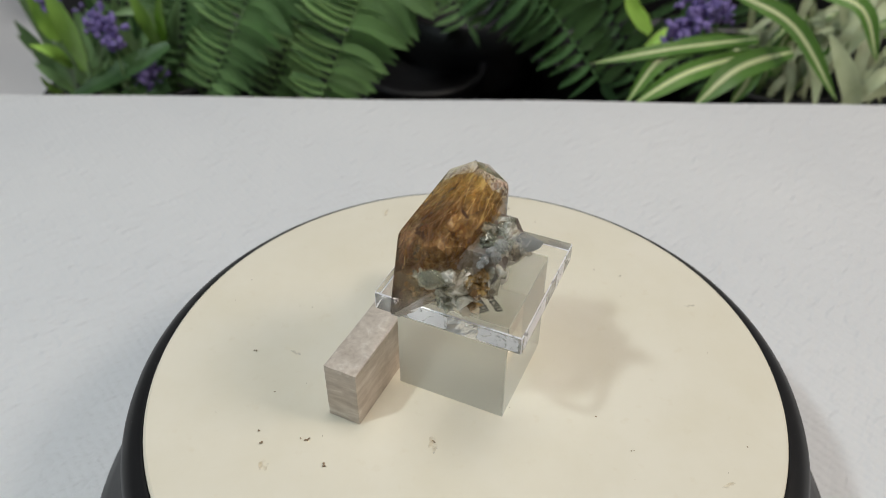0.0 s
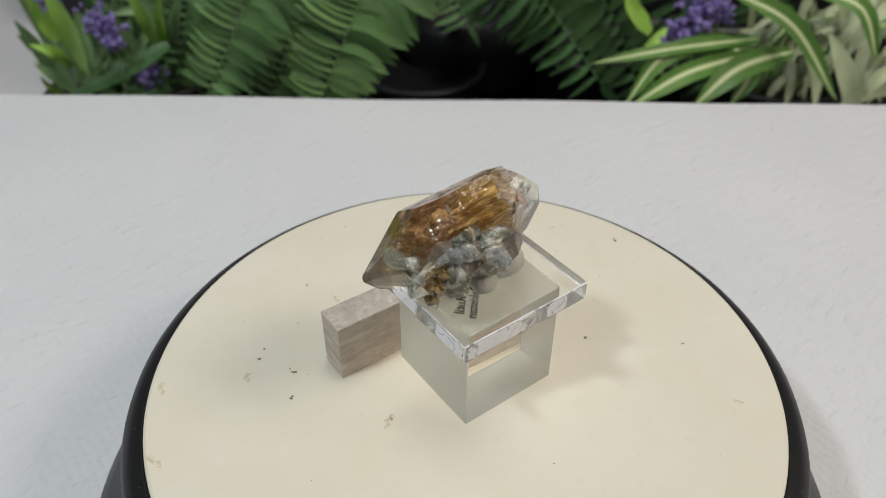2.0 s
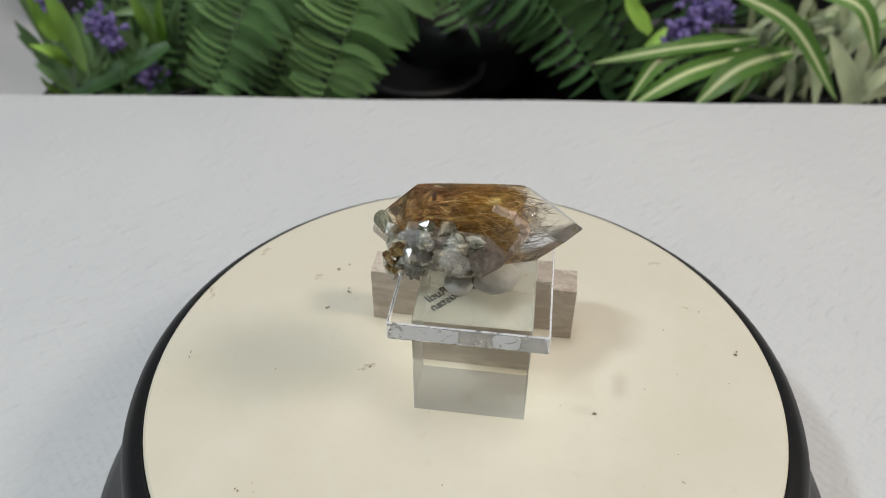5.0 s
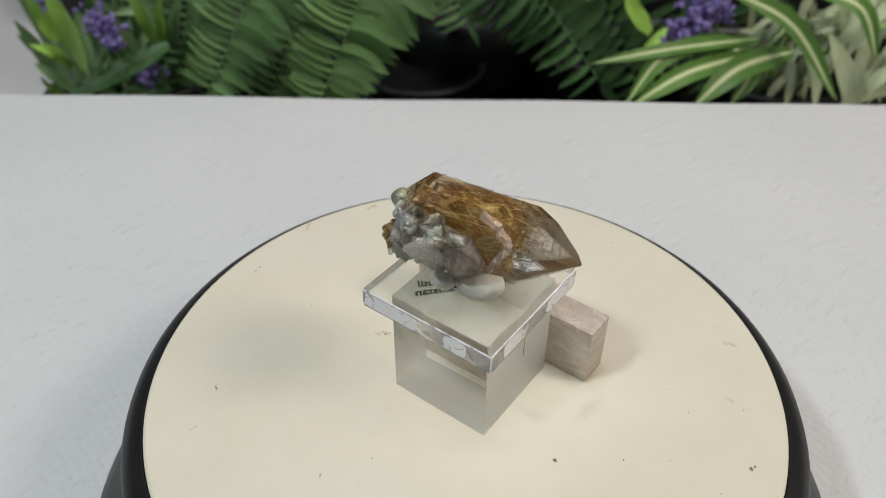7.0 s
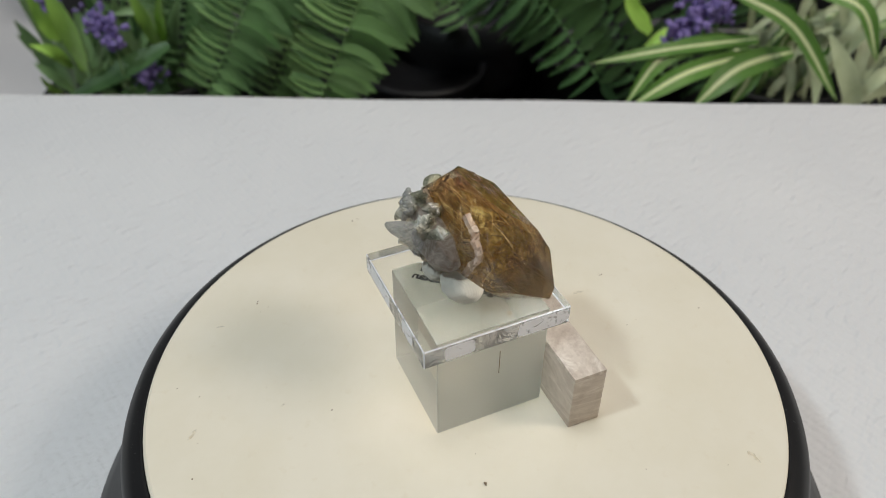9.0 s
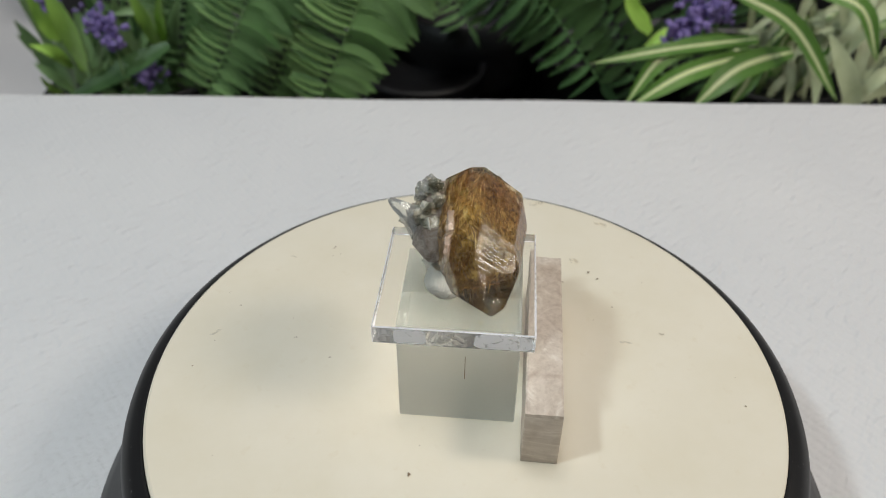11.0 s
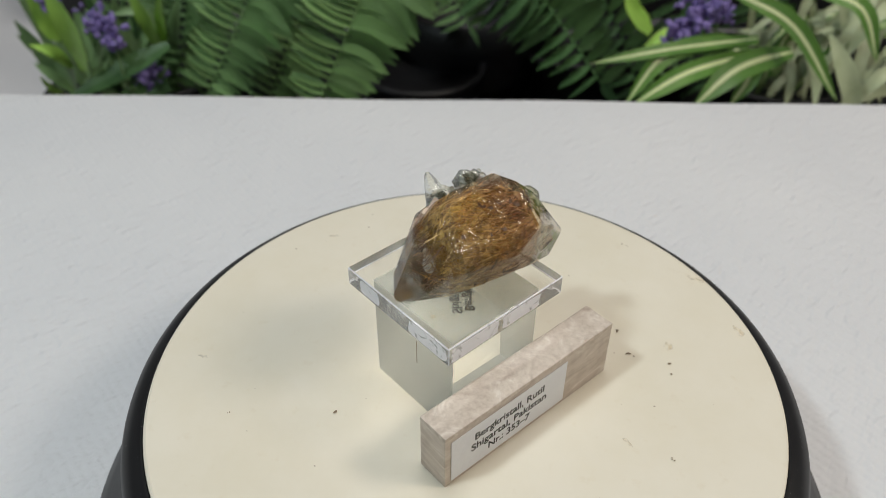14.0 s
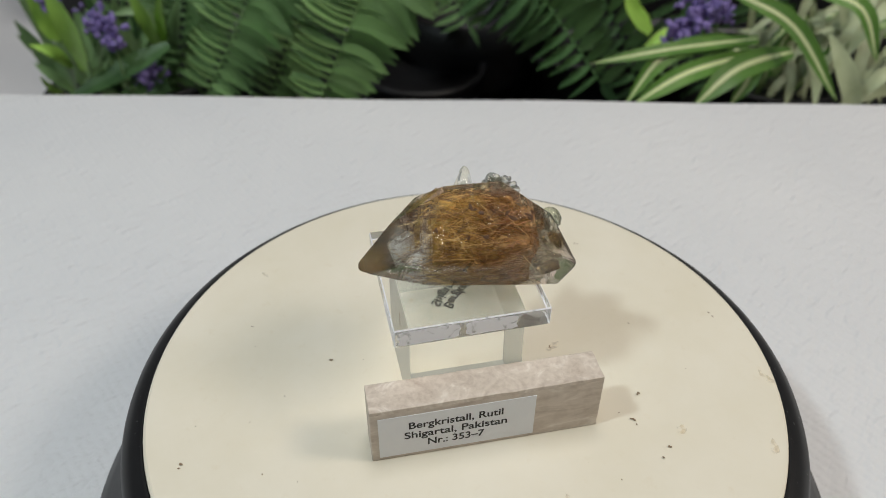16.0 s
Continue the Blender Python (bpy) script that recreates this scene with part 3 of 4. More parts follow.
def crystal():
    base = Vector((CENTRE.x, CENTRE.y, 0.0290))
    rock = thing("quartz_crystal", pose(*base), "smoky amber quartz crystal with golden rutile needles", "crystal")
    mid = Matrix.Translation(CENTRE - base)
    bm = cut_crystal()
    bmesh.ops.remove_doubles(bm, verts=bm.verts[:], dist=0.00012)
    bmesh.ops.bevel(bm, geom=bm.edges[:], offset=0.00018, segments=2, affect="EDGES")
    body = part("crystal_body", bm, QUARTZ, rock, "transparent faceted smoky quartz, amber within", at=mid)
    body.visible_shadow = False
    for label, mesh in (("hair-fine golden and red-brown needles", needles(2300, 11, -0.0005, 0.0068, 0.000040, 0.42, NEEDLE, 0.0108, 0.0008, 0.0044)),
                        ("long bright golden needles", needles(150, 12, 0.0010, 0.0060, 0.000048, 0.55, GOLD, 0.0130, 0.0025, 0.0058)),
                        ("dark brown needles towards the clear tip", needles(260, 13, 0.0085, 0.0050, 0.000070, 0.38, DARK_NEEDLE, 0.0170, 0.0010, 0.0036)),
                        ("dark brown needles towards the broken end", needles(280, 14, -0.0085, 0.0045, 0.000070, 0.45, DARK_NEEDLE, 0.0170, 0.0010, 0.0034))):
        tagged(part("rutile_needles", mesh, None, rock, label, at=mid), kind="stuff")
    heart = cut_crystal(0.0026)
    axis = Vector((0.441, 0.890, 0.114))
    for side, d in ((1, 0.0078), (-1, 0.0108)):
        bmesh.ops.bisect_plane(heart, geom=heart.verts[:] + heart.edges[:] + heart.faces[:], plane_co=axis * (side * d), plane_no=axis * side, clear_outer=True)
        bmesh.ops.holes_fill(heart, edges=[e for e in heart.edges if e.is_boundary], sides=0)
    bmesh.ops.triangulate(heart, faces=heart.faces[:])
    bmesh.ops.subdivide_edges(heart, edges=heart.edges[:], cuts=5, use_grid_fill=True)
    for v in heart.verts:
        v.co += Vector(noise.noise_vector(v.co * 260)) * 0.0015
    part("amber_core", heart, CORE, rock, "streaky amber mat of inclusions", at=mid)
    # silvery healed fractures within, and clear crystals grown through the skin
    rng = random.Random(29)
    made = 0
    while made < 20:
        p = axis * rng.uniform(-0.013, 0.012) + Vector((rng.uniform(-1, 1), rng.uniform(-1, 1), rng.uniform(-1, 1))) * 0.007
        if not inside(p, 0.0014) or inside(p, 0.0045):
            continue
        flat = Vector((rng.gauss(0, 1), rng.gauss(0, 1), rng.gauss(0, 1))).normalized()
        part("inner_fracture", splinter(rng.uniform(0.0008, 0.0016), rng, 1.5, flat), VEIL, rock, "silvery fracture inside the crystal", at=mid @ Matrix.Translation(p))
        made += 1
    for x, y, z, size, long in INTERGROWN:
        out = Vector((x, y, z)) / 1000
        reach = min(d / 1000 / q for q, d in ((Vector(f[:3]).normalized().dot(out), f[3]) for f in FACES) if q > 0)
        bit = splinter(size / 1000, rng, 1.0)
        for v in bit.verts:
            v.co += axis * axis.dot(v.co) * (long - 1)
        grown = part("grown_crystal", bit, QUARTZ, rock, "small clear crystal grown through the face", at=mid @ Matrix.Translation(out * reach * 0.87))
        grown.visible_shadow = False
    # a smaller smoky crystal grown against the side, and black grains on the skin
    twin = bmesh.new()
    bmesh.ops.create_cone(twin, cap_ends=True, segments=6, radius1=0.0043, radius2=0.0041, depth=0.0145)
    got = bmesh.ops.create_cone(twin, cap_ends=True, segments=6, radius1=0.0041, radius2=0.0014, depth=0.0034)["verts"]
    bmesh.ops.translate(twin, verts=got, vec=(0, 0, 0.00895))
    bmesh.ops.remove_doubles(twin, verts=twin.verts[:], dist=0.00005)
    bmesh.ops.bevel(twin, geom=twin.edges[:], offset=0.0001, segments=1, affect="EDGES")
    spot = Vector((4.2, -5.6, 38.4)) / 1000 - base
    part("twin_crystal", twin, SMOKY, rock, "small smoky lilac-grey quartz crystal", at=Matrix.Translation(spot) @ Vector((0.42, 0.90, -0.10)).to_track_quat("Z", "X").to_matrix().to_4x4())
    for x, y, z in ((-8.6, 3.3, 42.8), (-7.2, 6.6, 43.6), (1.2, 9.2, 46.6), (-12.6, -5.2, 38.4), (-9.4, 9.0, 37.6)):
        out = Vector((x, y, z)) / 1000 - CENTRE
        reach = min(d / 1000 / q for q, d in ((Vector(f[:3]).normalized().dot(out), f[3]) for f in FACES) if q > 0)
        part("black_grain", shard(CENTRE + out * reach - base, 0.0002, x, 2), BLACK, rock)
    for pts, r in ((((4.6, 3.2, 46.4), (6.0, 6.4, 44.4), (7.2, 8.8, 42.0), (6.6, 7.4, 39.0), (5.9, 5.6, 36.0), (5.2, 4.0, 33.4)), 0.0009),):
        ridge = tube(bent([Vector(p) / 1000 - base for p in pts], 0.0005), r, 0.8, 5)
        for v in ridge.verts:
            v.co += Vector(noise.noise_vector(v.co * 500)) * 0.0003
        part("pale_ridge", ridge, PEACH, rock, "pale peach-coloured growth ridge")
    # the glassy grey crust along one side: lumps grown into one mass
    crust = bmesh.new()
    k = 0
    for x, y, z, s, sx, sy, sz in ((7.2, -1.2, 40.6, 2.4, 0.9, 1.2, 1.0), (5.0, -5.6, 38.6, 5.0, 0.9, 1.0, 1.0), (2.6, -10.4, 38.8, 4.2, 1, 1.0, 1.1), (-2.2, -12.4, 35.6, 4.0, 1.2, 0.8, 1.2),
                                   (7.8, -6.0, 39.2, 3.2, 1, 1.1, 0.9), (3.8, -5.4, 42.2, 2.1, 1, 1.2, 0.9), (5.6, -10.2, 42.2, 1.8, 1, 1, 1), (3.4, -9.2, 43.6, 1.7, 1, 1, 1),
                                   (-4.2, -13.6, 38.6, 2.3, 1.1, 0.8, 1), (-4.0, -12.0, 32.4, 2.8, 1.1, 0.9, 0.9), (6.4, -2.6, 34.8, 2.8, 0.9, 1.1, 0.8), (-8.4, -13.2, 38.8, 1.8, 1.2, 0.7, 0.8),
                                   (-0.8, -14.2, 33.4, 3.0, 1, 0.9, 1), (6.8, -4.2, 41.4, 2.6, 1, 1.1, 0.9), (8.2, -2.8, 37.0, 2.4, 0.9, 1.1, 1), (3.0, -11.4, 35.6, 3.3, 1.1, 0.9, 1)):
        k += 1
        rng = random.Random(k * 31)
        spot = Vector((x, y, z)) / 1000 - base
        for q in range(2):
            bit = splinter(s / 1000 * 0.98, rng, 1.15)
            for v in bit.verts:
                v.co = Vector((v.co.x * sx, v.co.y * sy, v.co.z * sz)) + spot
            graft(crust, bit)
        for q in range(16 if s > 3 else 9):
            d = Vector((rng.gauss(0, 1), rng.gauss(0, 1), rng.gauss(0, 1))).normalized()
            bit = splinter(s / 1000 * rng.uniform(0.24, 0.48), rng, rng.uniform(1.0, 1.6))
            bmesh.ops.translate(bit, verts=bit.verts[:], vec=spot + Vector((d.x * sx, d.y * sy, d.z * sz)) * s / 1000 * 0.70)
            graft(crust, bit)
    part("crust", crust, FROST, rock, "glassy grey quartz crust, frosty in places")
    tip, root = Vector((12.6, -9.2, 43.4)) / 1000 - base, Vector((7.6, -4.4, 37.6)) / 1000 - base
    spur = tube([root.lerp(tip, f) + Vector((0, 0, 0.0006 * math.sin(f * 5))) for f in (0, 0.2, 0.4, 0.6, 0.8, 0.92, 1)], 0.0029, 0.16, 6)
    for v in spur.verts:
        v.co += Vector(noise.noise_vector(v.co * 700)) * 0.00015
    part("spur", spur, CLEAR_SPUR, rock, "small clear quartz spur")
    # clear rounded knobs beside the crust, and a greenish one on the broken end
    for i, (x, y, z, r) in enumerate(((5.3, -10.4, 43.0, 1.4), (3.7, -12.0, 43.0, 1.0), (2.4, -13.1, 42.2, 0.8), (4.4, -11.9, 41.8, 1.1), (1.6, -13.5, 41.4, 0.7), (6.1, -9.5, 41.9, 1.1), (3.0, -12.5, 43.7, 0.5))):
        knob = bmesh.new()
        lump(knob, Vector((x, y, z)) / 1000 - base, r / 1000, i + 3, 0.28, 3, (1, 1, 1.05), 1.5)
        part("clear_knob", knob, CLEAR_SPUR, rock, "rounded glassy quartz knob", smooth=True)
    knob = bmesh.new()
    lump(knob, Vector((-6.9, -14.8, 39.2)) / 1000 - base, 0.0019, 9, 0.25, 4, (1.25, 0.9, 0.95), 1.2)
    part("green_knob", knob, GREENISH, rock, "rounded greenish quartz knob", smooth=True)
    rng = random.Random(61)
    for k in (1, 2):
        bit = splinter(0.0019, rng, 1.2)
        clear = part("end_crystal", bit, QUARTZ, rock, "small clear crystal at the broken end", at=Matrix.Translation(Vector((-11.6 + 1.2 * k, -12.0 - 0.7 * k, 38.0 - 1.6 * k)) / 1000 - base))
        clear.visible_shadow = False
    # dark flakes lying on the upper faces
    for k in range(16):
        out = Vector((rng.uniform(-0.8, 0.2), rng.uniform(-0.9, 1.0), rng.uniform(0.35, 0.9))).normalized()
        reach, face = min((d / 1000 / q, f) for q, d, f in ((Vector(f[:3]).normalized().dot(out), f[3], f) for f in FACES) if q > 0.05)
        part("dark_flake", splinter(rng.uniform(0.00028, 0.0006), rng, 2.4, Vector(face[:3]).normalized()), DARK_NEEDLE, rock, "dark brown flake", at=mid @ Matrix.Translation(out * reach))
    rust = bmesh.new()
    for i, (x, y, z, s) in enumerate(((1.2, -14.2, 36.6, 2.6), (2.2, -13.8, 39.0, 1.6), (0.4, -14.6, 34.2, 1.7))):
        spot = Vector((x, y, z)) / 1000 - base
        rng = random.Random(70 + i)
        for q in range(16):
            d = Vector((rng.gauss(0, 1), rng.gauss(0, 1), rng.gauss(0, 1))).normalized() * (0.7 if q else 0)
            bit = splinter(s / 1000 * (rng.uniform(0.25, 0.5) if q else 0.95), rng, rng.uniform(1.2, 2.0) if q else 1.1)
            bmesh.ops.translate(bit, verts=bit.verts[:], vec=spot + d * s / 1000)
            graft(rust, bit)
    part("rust_patch", rust, RUST, rock, "orange-brown iron-stained patch")
    return rock


stand = acrylic_stand()
film_label(stand)
stone = stone_bar()
putty = putty_ball()
rock = crystal()
RIDERS = (stand, stone, putty, rock)


# ---- plants behind the table ----
# Points are in millimetres.
def mm(p):
    return Vector(p) / 1000


def curve_points(points, count):
    """Points of a smooth line through three or more places."""
    pts = [Vector(p) for p in points]
    pts = [pts[0] * 2 - pts[1]] + pts + [pts[-1] * 2 - pts[-2]]
    out = []
    spans = len(pts) - 3
    for k in range(count + 1):
        u = k / count * spans
        i = min(int(u), spans - 1)
        t = u - i
        a, b, c, d = pts[i:i + 4]
        out.append(0.5 * ((2 * b) + (c - a) * t + (2 * a - 5 * b + 4 * c - d) * t * t + (3 * b - a - 3 * c + d) * t ** 3))
    return out


TO_VIEW = Vector((0, -0.72, 0.69))


def blade(points, width, rng, steps=14, fold=0.25, blunt=0.5):
    """A long folded leaf with a midrib, thickest past its root."""
    line = curve_points(points, steps)
    bm = bmesh.new()
    uv = bm.loops.layers.uv.new("leaf")
    lean = Vector((rng.uniform(-0.35, 0.35), rng.uniform(-0.2, 0.2), rng.uniform(-0.2, 0.2)))
    rows = []
    for k, p in enumerate(line):
        f = k / steps
        d = (line[min(k + 1, steps)] - line[max(k - 1, 0)]).normalized()
        side = d.cross(TO_VIEW + lean).normalized()
        up = side.cross(d).normalized()
        w = width / 2 * max(0.03, (min(1, 0.45 + f * 2.2)) * (1 - max(0, (f - blunt) / (1 - blunt)) ** 2.0))
        ripple = 0.06 * math.sin(f * 17 + p.x * 90)
        rows.append([bm.verts.new(p + side * w * s + up * (w * fold * abs(s) ** 1.3 * (1 if s else 0) + w * ripple * s)) for s in (-1, -0.5, 0, 0.5, 1)])
    for k, (a, b) in enumerate(zip(rows, rows[1:])):
        for j in range(4):
            f = bm.faces.new((a[j], a[j + 1], b[j + 1], b[j]))
            for loop, (i, h) in zip(f.loops, ((j, k), (j + 1, k), (j + 1, k + 1), (j, k + 1))):
                loop[uv].uv = (i / 4, h / steps)
    return bm


def leaflet_mesh(name, material, seed, width):
    rng = random.Random(seed)
    return mesh_of(name, blade([(0, 0, 0), (0.5, 0.02, 0.05), (1.0, -0.03, -0.05)], width, rng, 8, 0.12, 0.55), material, True)


def leaflet_pose(p, along, up, size):
    x = along.normalized()
    z = (up - x * up.dot(x)).normalized()
    y = z.cross(x)
    m = Matrix((x, y, z)).transposed().to_4x4()
    return Matrix.Translation(p) @ m @ Matrix.Scale(size, 4)


def frond(plant, origin, points, length, pairs, material, meshes, rng):
    start, middle, tip = [mm(p) - origin for p in points]
    rise = [Vector((start.x * 0.3, 0.03, 0.03)), Vector((start.x * 0.8, 0.02, start.z + 0.03))]
    line = curve_points(rise + [start, middle, tip], 40)
    stem = part("frond", tube(line, 0.0014, 0.35), material, plant, smooth=True)
    on = line[20:]
    for k in range(pairs * 2 + 3):
        f = (k // 2 + 0.4 * (k % 2)) / (pairs + 1.2)
        i = min(int(f * (len(on) - 1)), len(on) - 2)
        p = on[i].lerp(on[i + 1], f * (len(on) - 1) - i)
        d = (on[i + 1] - on[i]).normalized()
        hand = 1 if k % 2 else -1
        size = length / 1000 * (1 - 0.62 * max(0, f - 0.25) ** 1.2) * rng.uniform(0.92, 1.06)
        side = d.cross(TO_VIEW).normalized() * hand
        along = side + d * rng.uniform(-0.08, 0.08) + TO_VIEW * rng.uniform(-0.15, 0.12)
        up = TO_VIEW + Vector((rng.uniform(-0.18, 0.18), 0, rng.uniform(-0.15, 0.15))) + side * 0.12
        part("leaflet", rng.choice(meshes), None, stem, at=leaflet_pose(p, along, up, size))
    part("leaflet", rng.choice(meshes), None, stem, at=leaflet_pose(tip, line[-1] - line[-2], TO_VIEW, length / 1000 * 0.5))


def pot(plant, radius=0.045, height=0.05):
    part("pot", lathe([(0, 0.001), (radius * 0.75, 0.001), (radius * 0.95, height * 0.9), (radius, height * 0.9), (radius, height), (radius * 0.9, height), (radius * 0.85, height * 0.8), (0, height * 0.8)], 40), POT_AND_BACKING, plant, "small black plastic pot", True)


def leafy(plant, origin, name, rows, material, rng, label="", blunt=0.5):
    for a, m, b, w in rows:
        pts = [mm(a) - origin, mm(m) - origin, mm(b) - origin]
        part(name, blade(pts, w / 1000, rng, blunt=blunt), material, plant, label, True)


FERN_FRONDS = (
    ((-32, 285, 0), (-49, 268, -28), (-71, 252, -74), 37, 25),
)
FERN_BACK_FRONDS = (
    ((-100, 335, -19), (-118, 315, -47), (-144, 300, -91), 35, 22),
    ((-82, 360, -30), (-99, 350, -76), (-123, 345, -125), 34, 18),
    ((-159, 360, -27), (-165, 350, -69), (-186, 345, -126), 33, 17),
    ((-209, 400, -41), (-223, 390, -86), (-248, 380, -145), 34, 11),
    ((-7, 400, -40), (0, 385, -60), (12, 370, -79), 30, 9),
)
CENTRE_FRONDS = (
    ((142, 410, -43), (162, 400, -89), (190, 390, -149), 34, 11),
    ((202, 420, -46), (219, 410, -93), (252, 400, -154), 34, 11),
    ((33, 330, -18), (58, 315, -48), (88, 300, -85), 34, 12),
    ((69, 350, -23), (101, 345, -66), (122, 340, -113), 32, 11),
    ((20, 360, -30), (36, 350, -54), (56, 340, -71), 30, 9),
)
STRIPED_BLADES = (
    ((172, 300, -56), (121, 280, -53), (74, 270, -57), 7.6),
    ((174, 305, -59), (119, 280, -55), (94, 265, -79), 10.2),
    ((172, 300, -65), (128, 275, -65), (98, 262, -77), 11.0),
    ((193, 300, -64), (156, 275, -62), (130, 260, -77), 13.6),
    ((145, 290, -24), (183, 285, -42), (212, 270, -79), 10.2),
    ((192, 300, -27), (219, 290, -34), (235, 285, -63), 9.3),
    ((156, 320, -62), (177, 310, -79), (166, 300, -99), 11.0),
)
PALE_BLADES = (
    ((215, 255, -79), (205, 255, -58), (191, 262, -35), 11.0),
    ((252, 310, -37), (232, 300, -46), (224, 300, -70), 7.6),
    ((253, 290, -65), (236, 280, -70), (225, 280, -88), 7.6),
    ((241, 310, -57), (234, 300, -70), (238, 290, -95), 7.6),
    ((209, 320, -69), (216, 310, -82), (217, 300, -101), 7.6),
    ((205, 330, -77), (207, 320, -91), (204, 310, -107), 6.8),
    ((209, 330, -39), (204, 325, -50), (202, 320, -67), 6.0),
    ((184, 330, -39), (189, 330, -49), (195, 325, -60), 5.1),
)
SIDE_BLADES = (
    ((259, 290, -82), (238, 285, -82), (216, 280, -92), 6.8),
    ((254, 340, -42), (238, 330, -66), (228, 330, -92), 6.8),
    ((227, 340, -42), (237, 335, -68), (234, 330, -100), 6.8),
    ((264, 340, -63), (259, 335, -79), (275, 330, -115), 6.8),
)
THIN_BLADES = (
    ((271, 350, -60), (244, 340, -63), (220, 335, -68), 5.1),
    ((274, 340, -70), (261, 330, -90), (244, 325, -113), 5.1),
    ((258, 360, -50), (237, 350, -57), (219, 345, -65), 5.1),
    ((246, 350, -67), (261, 340, -91), (271, 335, -118), 5.1),
    ((238, 350, -75), (227, 340, -95), (227, 335, -118), 5.1),
    ((231, 360, -64), (250, 350, -92), (262, 345, -124), 6.0),
    ((269, 330, -77), (263, 320, -90), (256, 315, -107), 6.0),
    ((213, 360, -64), (200, 350, -73), (194, 345, -84), 5.1),
    ((226, 350, -94), (209, 340, -105), (202, 335, -118), 5.1),
)
BRIGHT_LEAVES = (
    ((-212, 300, -78), (-209, 290, -50), (-214, 285, -18), 15.5),
    ((-224, 310, -80), (-227, 300, -66), (-237, 295, -59), 7.6),
    ((-177, 330, -79), (-178, 320, -56), (-184, 320, -36), 11.0),
    ((-230, 320, -67), (-234, 315, -55), (-238, 310, -33), 10.2),
    ((-174, 330, -73), (-171, 325, -55), (-166, 320, -36), 7.6),
    ((-234, 310, -99), (-237, 305, -91), (-240, 300, -81), 7.6),
    ((119, 330, -66), (107, 330, -52), (99, 330, -36), 11.0),
    ((152, 340, -74), (131, 335, -69), (114, 330, -79), 8.5),
)
DUSTY_LEAVES = (
    ((-231, 320, -104), (-224, 310, -77), (-214, 310, -59), 7.6),
    ((-230, 330, -102), (-211, 325, -76), (-206, 320, -57), 7.6),
    ((-246, 330, -102), (-249, 325, -77), (-255, 320, -55), 7.6),
    ((-233, 330, -112), (-222, 325, -91), (-226, 320, -74), 7.6),
    ((-197, 340, -83), (-199, 335, -63), (-199, 330, -44), 6.8),
    ((-177, 340, -72), (-185, 335, -56), (-204, 330, -56), 6.0),
    ((-172, 340, -79), (-167, 335, -63), (-158, 330, -43), 7.6),
    ((-212, 330, -111), (-216, 325, -99), (-206, 320, -78), 7.6),
)
BUSH_LEAVES = (
    ((-230, 340, -115), (-236, 332, -89), (-238, 328, -67), 7.6),
    ((-231, 345, -97), (-209, 337, -72), (-195, 333, -50), 7.6),
    ((-234, 335, -70), (-237, 327, -54), (-239, 323, -39), 7.6),
    ((-207, 350, -96), (-189, 342, -75), (-176, 338, -57), 7.6),
    ((-239, 330, -106), (-244, 322, -92), (-251, 318, -81), 6.8),
    ((-204, 345, -119), (-187, 337, -102), (-175, 333, -87), 7.6),
    ((-248, 335, -89), (-252, 327, -76), (-258, 323, -65), 6.0),
    ((-223, 350, -88), (-226, 342, -70), (-226, 338, -54), 7.6),
)
BROAD_LEAVES = (
    ((-164, 310, -66), (-190, 300, -77), (-225, 290, -92), 12.8),
    ((-177, 330, -101), (-195, 325, -107), (-212, 320, -112), 17.0),
)
FLOWERS = (
    ((-197, 300, -47), 9),
    ((-189, 295, -53), 9),
    ((-220, 300, -37), 7),
    ((-189, 330, -94), 11),
    ((128, 300, -52), 11),
    ((136, 300, -39), 12),
    ((155, 320, -50), 8),
)


def fern(label, x, y, fronds, material, seed, width):
    origin = Vector((x, y, FLOOR_Z))
    plant = thing("fern", pose(*origin), label, "plant", "ferns behind the table")
    pot(plant)
    rng = random.Random(seed)
    meshes = [leaflet_mesh("leaflet", material, seed + k, width) for k in range(3)]
    for *points, length, pairs in fronds:
        frond(plant, origin, points, length, pairs, material, meshes, rng)
    return plant


def flower_head(plant, origin, at, size, rng):
    """A lavender head: many small cupped florets round a stem."""
    top = mm(at) - origin
    stem = part("flower_stem", tube(curve_points([Vector((top.x * 0.6, 0, 0.04)), Vector((top.x * 0.9, top.y + 0.01, top.z * 0.6)), top], 10), 0.0011, 0.7), BLUEGREEN, plant, smooth=True)
    bm = bmesh.new()
    for k in range(60):
        off = Vector((rng.gauss(0, 0.42), rng.gauss(0, 0.3), rng.gauss(0, 0.5))) * size / 1000
        lump(bm, top + off, size / 1000 * rng.uniform(0.12, 0.24), k + at[0], 0.5, 1, (1, 1, rng.uniform(0.7, 1.3)))
    part("flower_head", bm, PETAL, stem, "violet lavender florets")


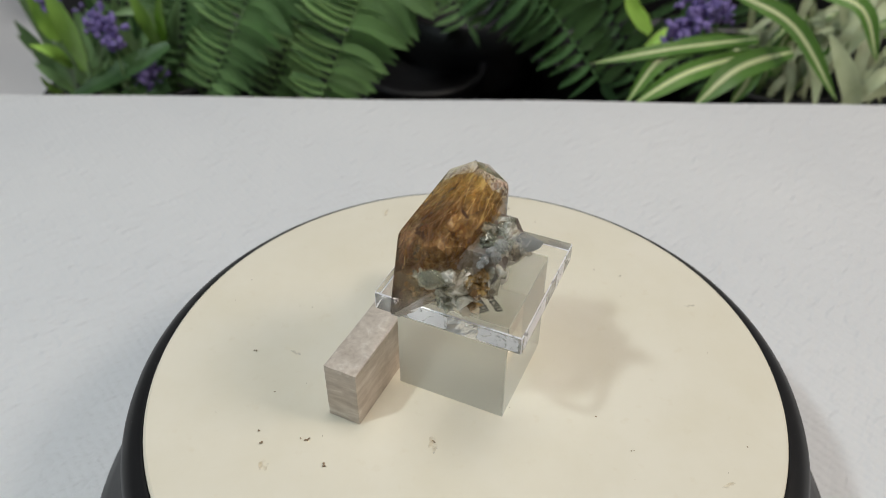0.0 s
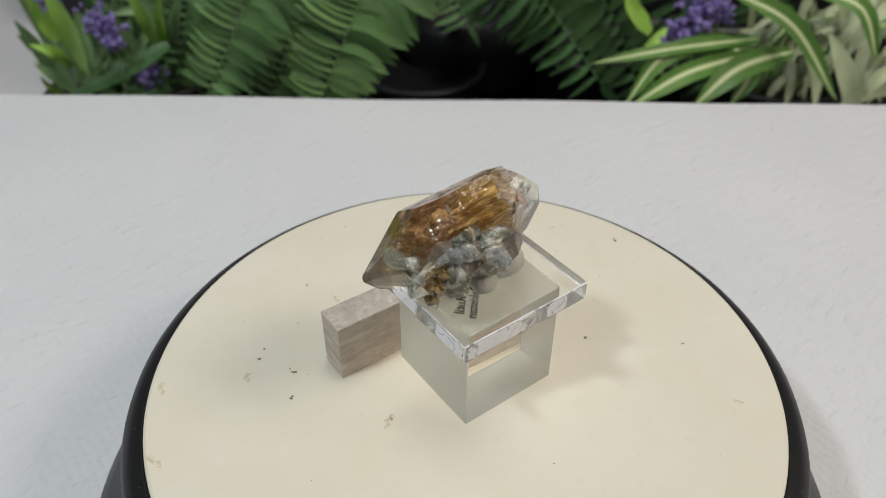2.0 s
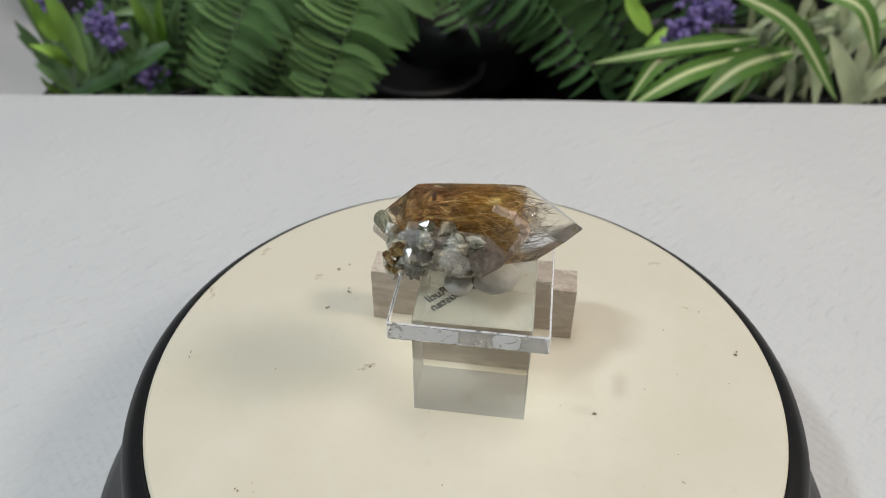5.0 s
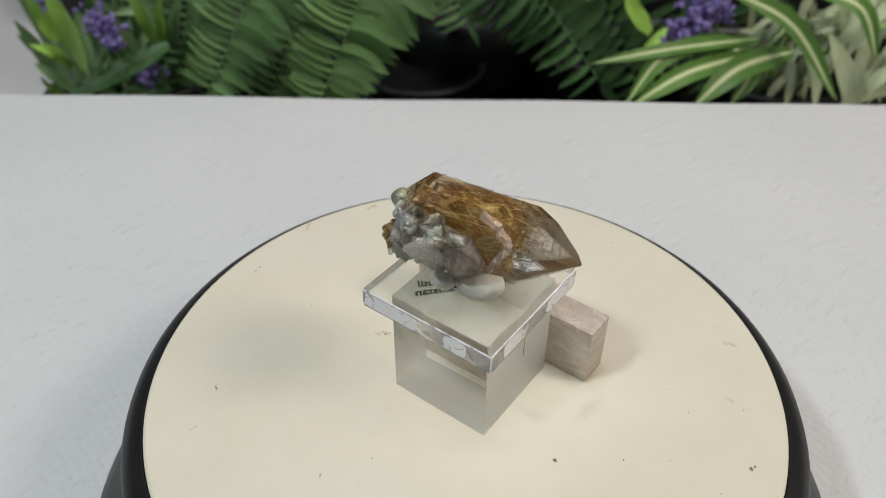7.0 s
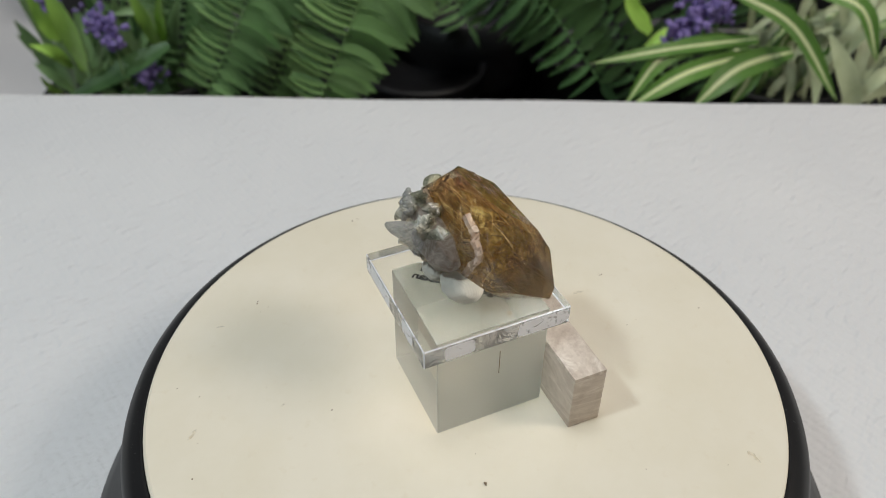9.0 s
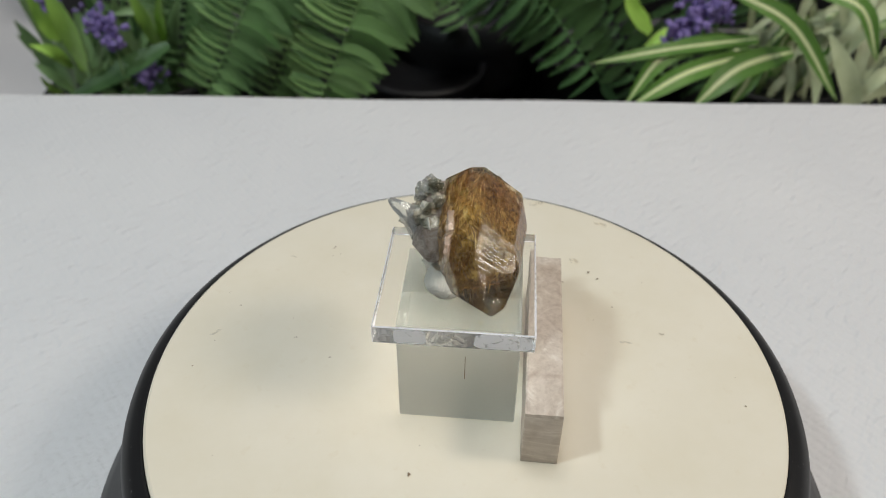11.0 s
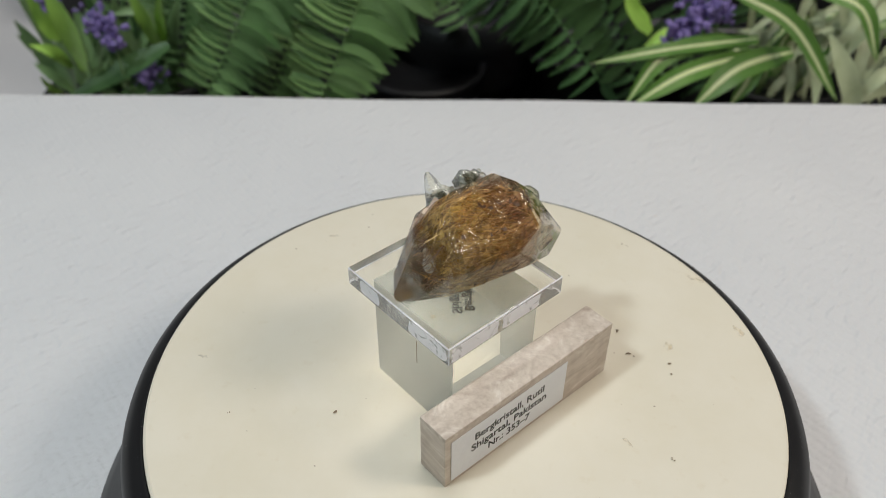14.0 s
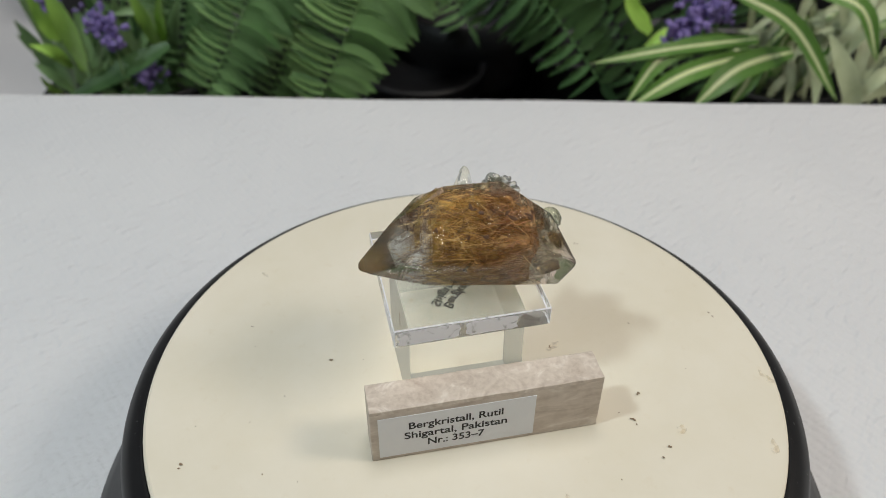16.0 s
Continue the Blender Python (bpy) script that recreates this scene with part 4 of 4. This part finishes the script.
def planting():
    fern("bright green fern with a broad hanging frond", -0.02, 0.38, FERN_FRONDS, FERN, 21, 0.27)
    fern("deep green fern with layered fronds", -0.16, 0.43, FERN_BACK_FRONDS, MIDFERN, 31, 0.28)
    fern("deep green fern with drooping fronds", 0.09, 0.42, CENTRE_FRONDS, DARKFERN, 41, 0.40)
    rng = random.Random(8)
    origin = Vector((0.22, 0.37, FLOOR_Z))
    spider = thing("spider_plant", pose(*origin), "spider plant with arching green and cream striped leaves", "plant")
    pot(spider)
    leafy(spider, origin, "striped_leaf", STRIPED_BLADES, STRIPED, rng, "green leaf with a cream stripe", 0.55)
    leafy(spider, origin, "pale_leaf", PALE_BLADES, PALE, rng, "pale cream-green leaf")
    leafy(spider, origin, "pale_leaf", SIDE_BLADES, PALE, rng, "pale cream-green leaf")
    leafy(spider, origin, "thin_leaf", THIN_BLADES, PALE, rng, "thin pale leaf")
    fill = random.Random(77)
    for k in range(26):
        crown = Vector((fill.gauss(222, 16), fill.gauss(362, 8), -118))
        lean = fill.uniform(-52, 66)
        middle = crown + Vector((lean * 0.5, fill.uniform(-14, 4), fill.uniform(34, 62)))
        tip = crown + Vector((lean * 1.25, fill.uniform(-30, -6), fill.uniform(20, 84)))
        blades = blade([p / 1000 - origin for p in (crown, middle, tip)], fill.uniform(4.5, 8.0) / 1000, fill, blunt=0.5)
        if k % 3:
            part("thin_leaf", blades, PALE, spider, "thin pale leaf", True)
        else:
            part("striped_leaf", blades, STRIPED, spider, "green leaf with a cream stripe", True)
    origin = Vector((-0.20, 0.37, FLOOR_Z))
    herb = thing("lavender_plant", pose(*origin), "lavender with violet flowers and bright green leaves", "plant", "lavender plants")
    pot(herb)
    leafy(herb, origin, "bright_leaf", BRIGHT_LEAVES[:6], BRIGHT, rng, "bright yellow-green leaf", 0.35)
    leafy(herb, origin, "dusty_leaf", DUSTY_LEAVES, BLUEGREEN, rng)
    leafy(herb, origin, "bush_leaf", BUSH_LEAVES, BLUEGREEN, rng)
    for k in range(24):
        crown = Vector((fill.gauss(-205, 18), fill.gauss(358, 6), -124))
        lean = fill.uniform(-44, 34)
        middle = crown + Vector((lean * 0.5, fill.uniform(-8, 4), fill.uniform(26, 48)))
        tip = crown + Vector((lean, fill.uniform(-14, 2), fill.uniform(48, 98)))
        part("bush_leaf", blade([p / 1000 - origin for p in (crown, middle, tip)], fill.uniform(5.0, 8.5) / 1000, fill, blunt=0.4), BLUEGREEN if k % 3 else DARKFERN, herb, "", True)
    leafy(herb, origin, "broad_leaf", BROAD_LEAVES, DARKFERN, rng, "broad dark olive leaf")
    for at, size in FLOWERS[:4]:
        flower_head(herb, origin, at, size, rng)
    origin = Vector((0.14, 0.42, FLOOR_Z))
    herb = thing("lavender_plant", pose(*origin), "lavender with violet flowers beside the spider plant", "plant", "lavender plants")
    pot(herb)
    leafy(herb, origin, "bright_leaf", BRIGHT_LEAVES[6:], BRIGHT, rng, "bright yellow-green leaf", 0.35)
    for at, size in FLOWERS[4:]:
        flower_head(herb, origin, at, size, rng)
    # added black sheet, stands in for the shade on the ground among the pots
    tray = thing("dark_ground_sheet", pose(0.06, 0.375, FLOOR_Z), "flat black sheet added under the plant pots to darken the ground", "tray")
    part("sheet_body", box((0.74, 0.33, 0.004), (0, 0, 0.0025), 0.001), POT_AND_BACKING, tray)
    # added black box, stands in for the darkness seen between the leaves
    backing = thing("dark_backing_box", pose(0.04, 0.60, FLOOR_Z), "long black box added behind the plants as a dark backing", "planter")
    part("box_body", box((0.80, 0.10, 0.20), (0, 0, 0.1005), 0.004), POT_AND_BACKING, backing)
    bowl = thing("black_bowl", pose(0.015, 0.45, FLOOR_Z + 0.0045), "glossy black round bowl among the ferns", "bowl")
    part("bowl_body", lathe([(0, 0.001), (0.045, 0.001), (0.062, 0.02), (0.070, 0.05), (0.072, 0.070), (0.069, 0.070), (0.066, 0.05), (0.05, 0.012), (0, 0.008)], 64), BLACK, bowl, smooth=True)


planting()


# ---- motion ----
def motions():
    times = [k * 0.5 for k in range(33)]
    walk(platter, [(t, pose(0, 0, -TABLE_Z, 0, 0, turn(t))) for t in times])
    for ob in RIDERS:
        home = ob.matrix_basis.copy()
        walk(ob, [(t, pose(0, 0, 0, 0, 0, turn(t)) @ home) for t in times])


motions()
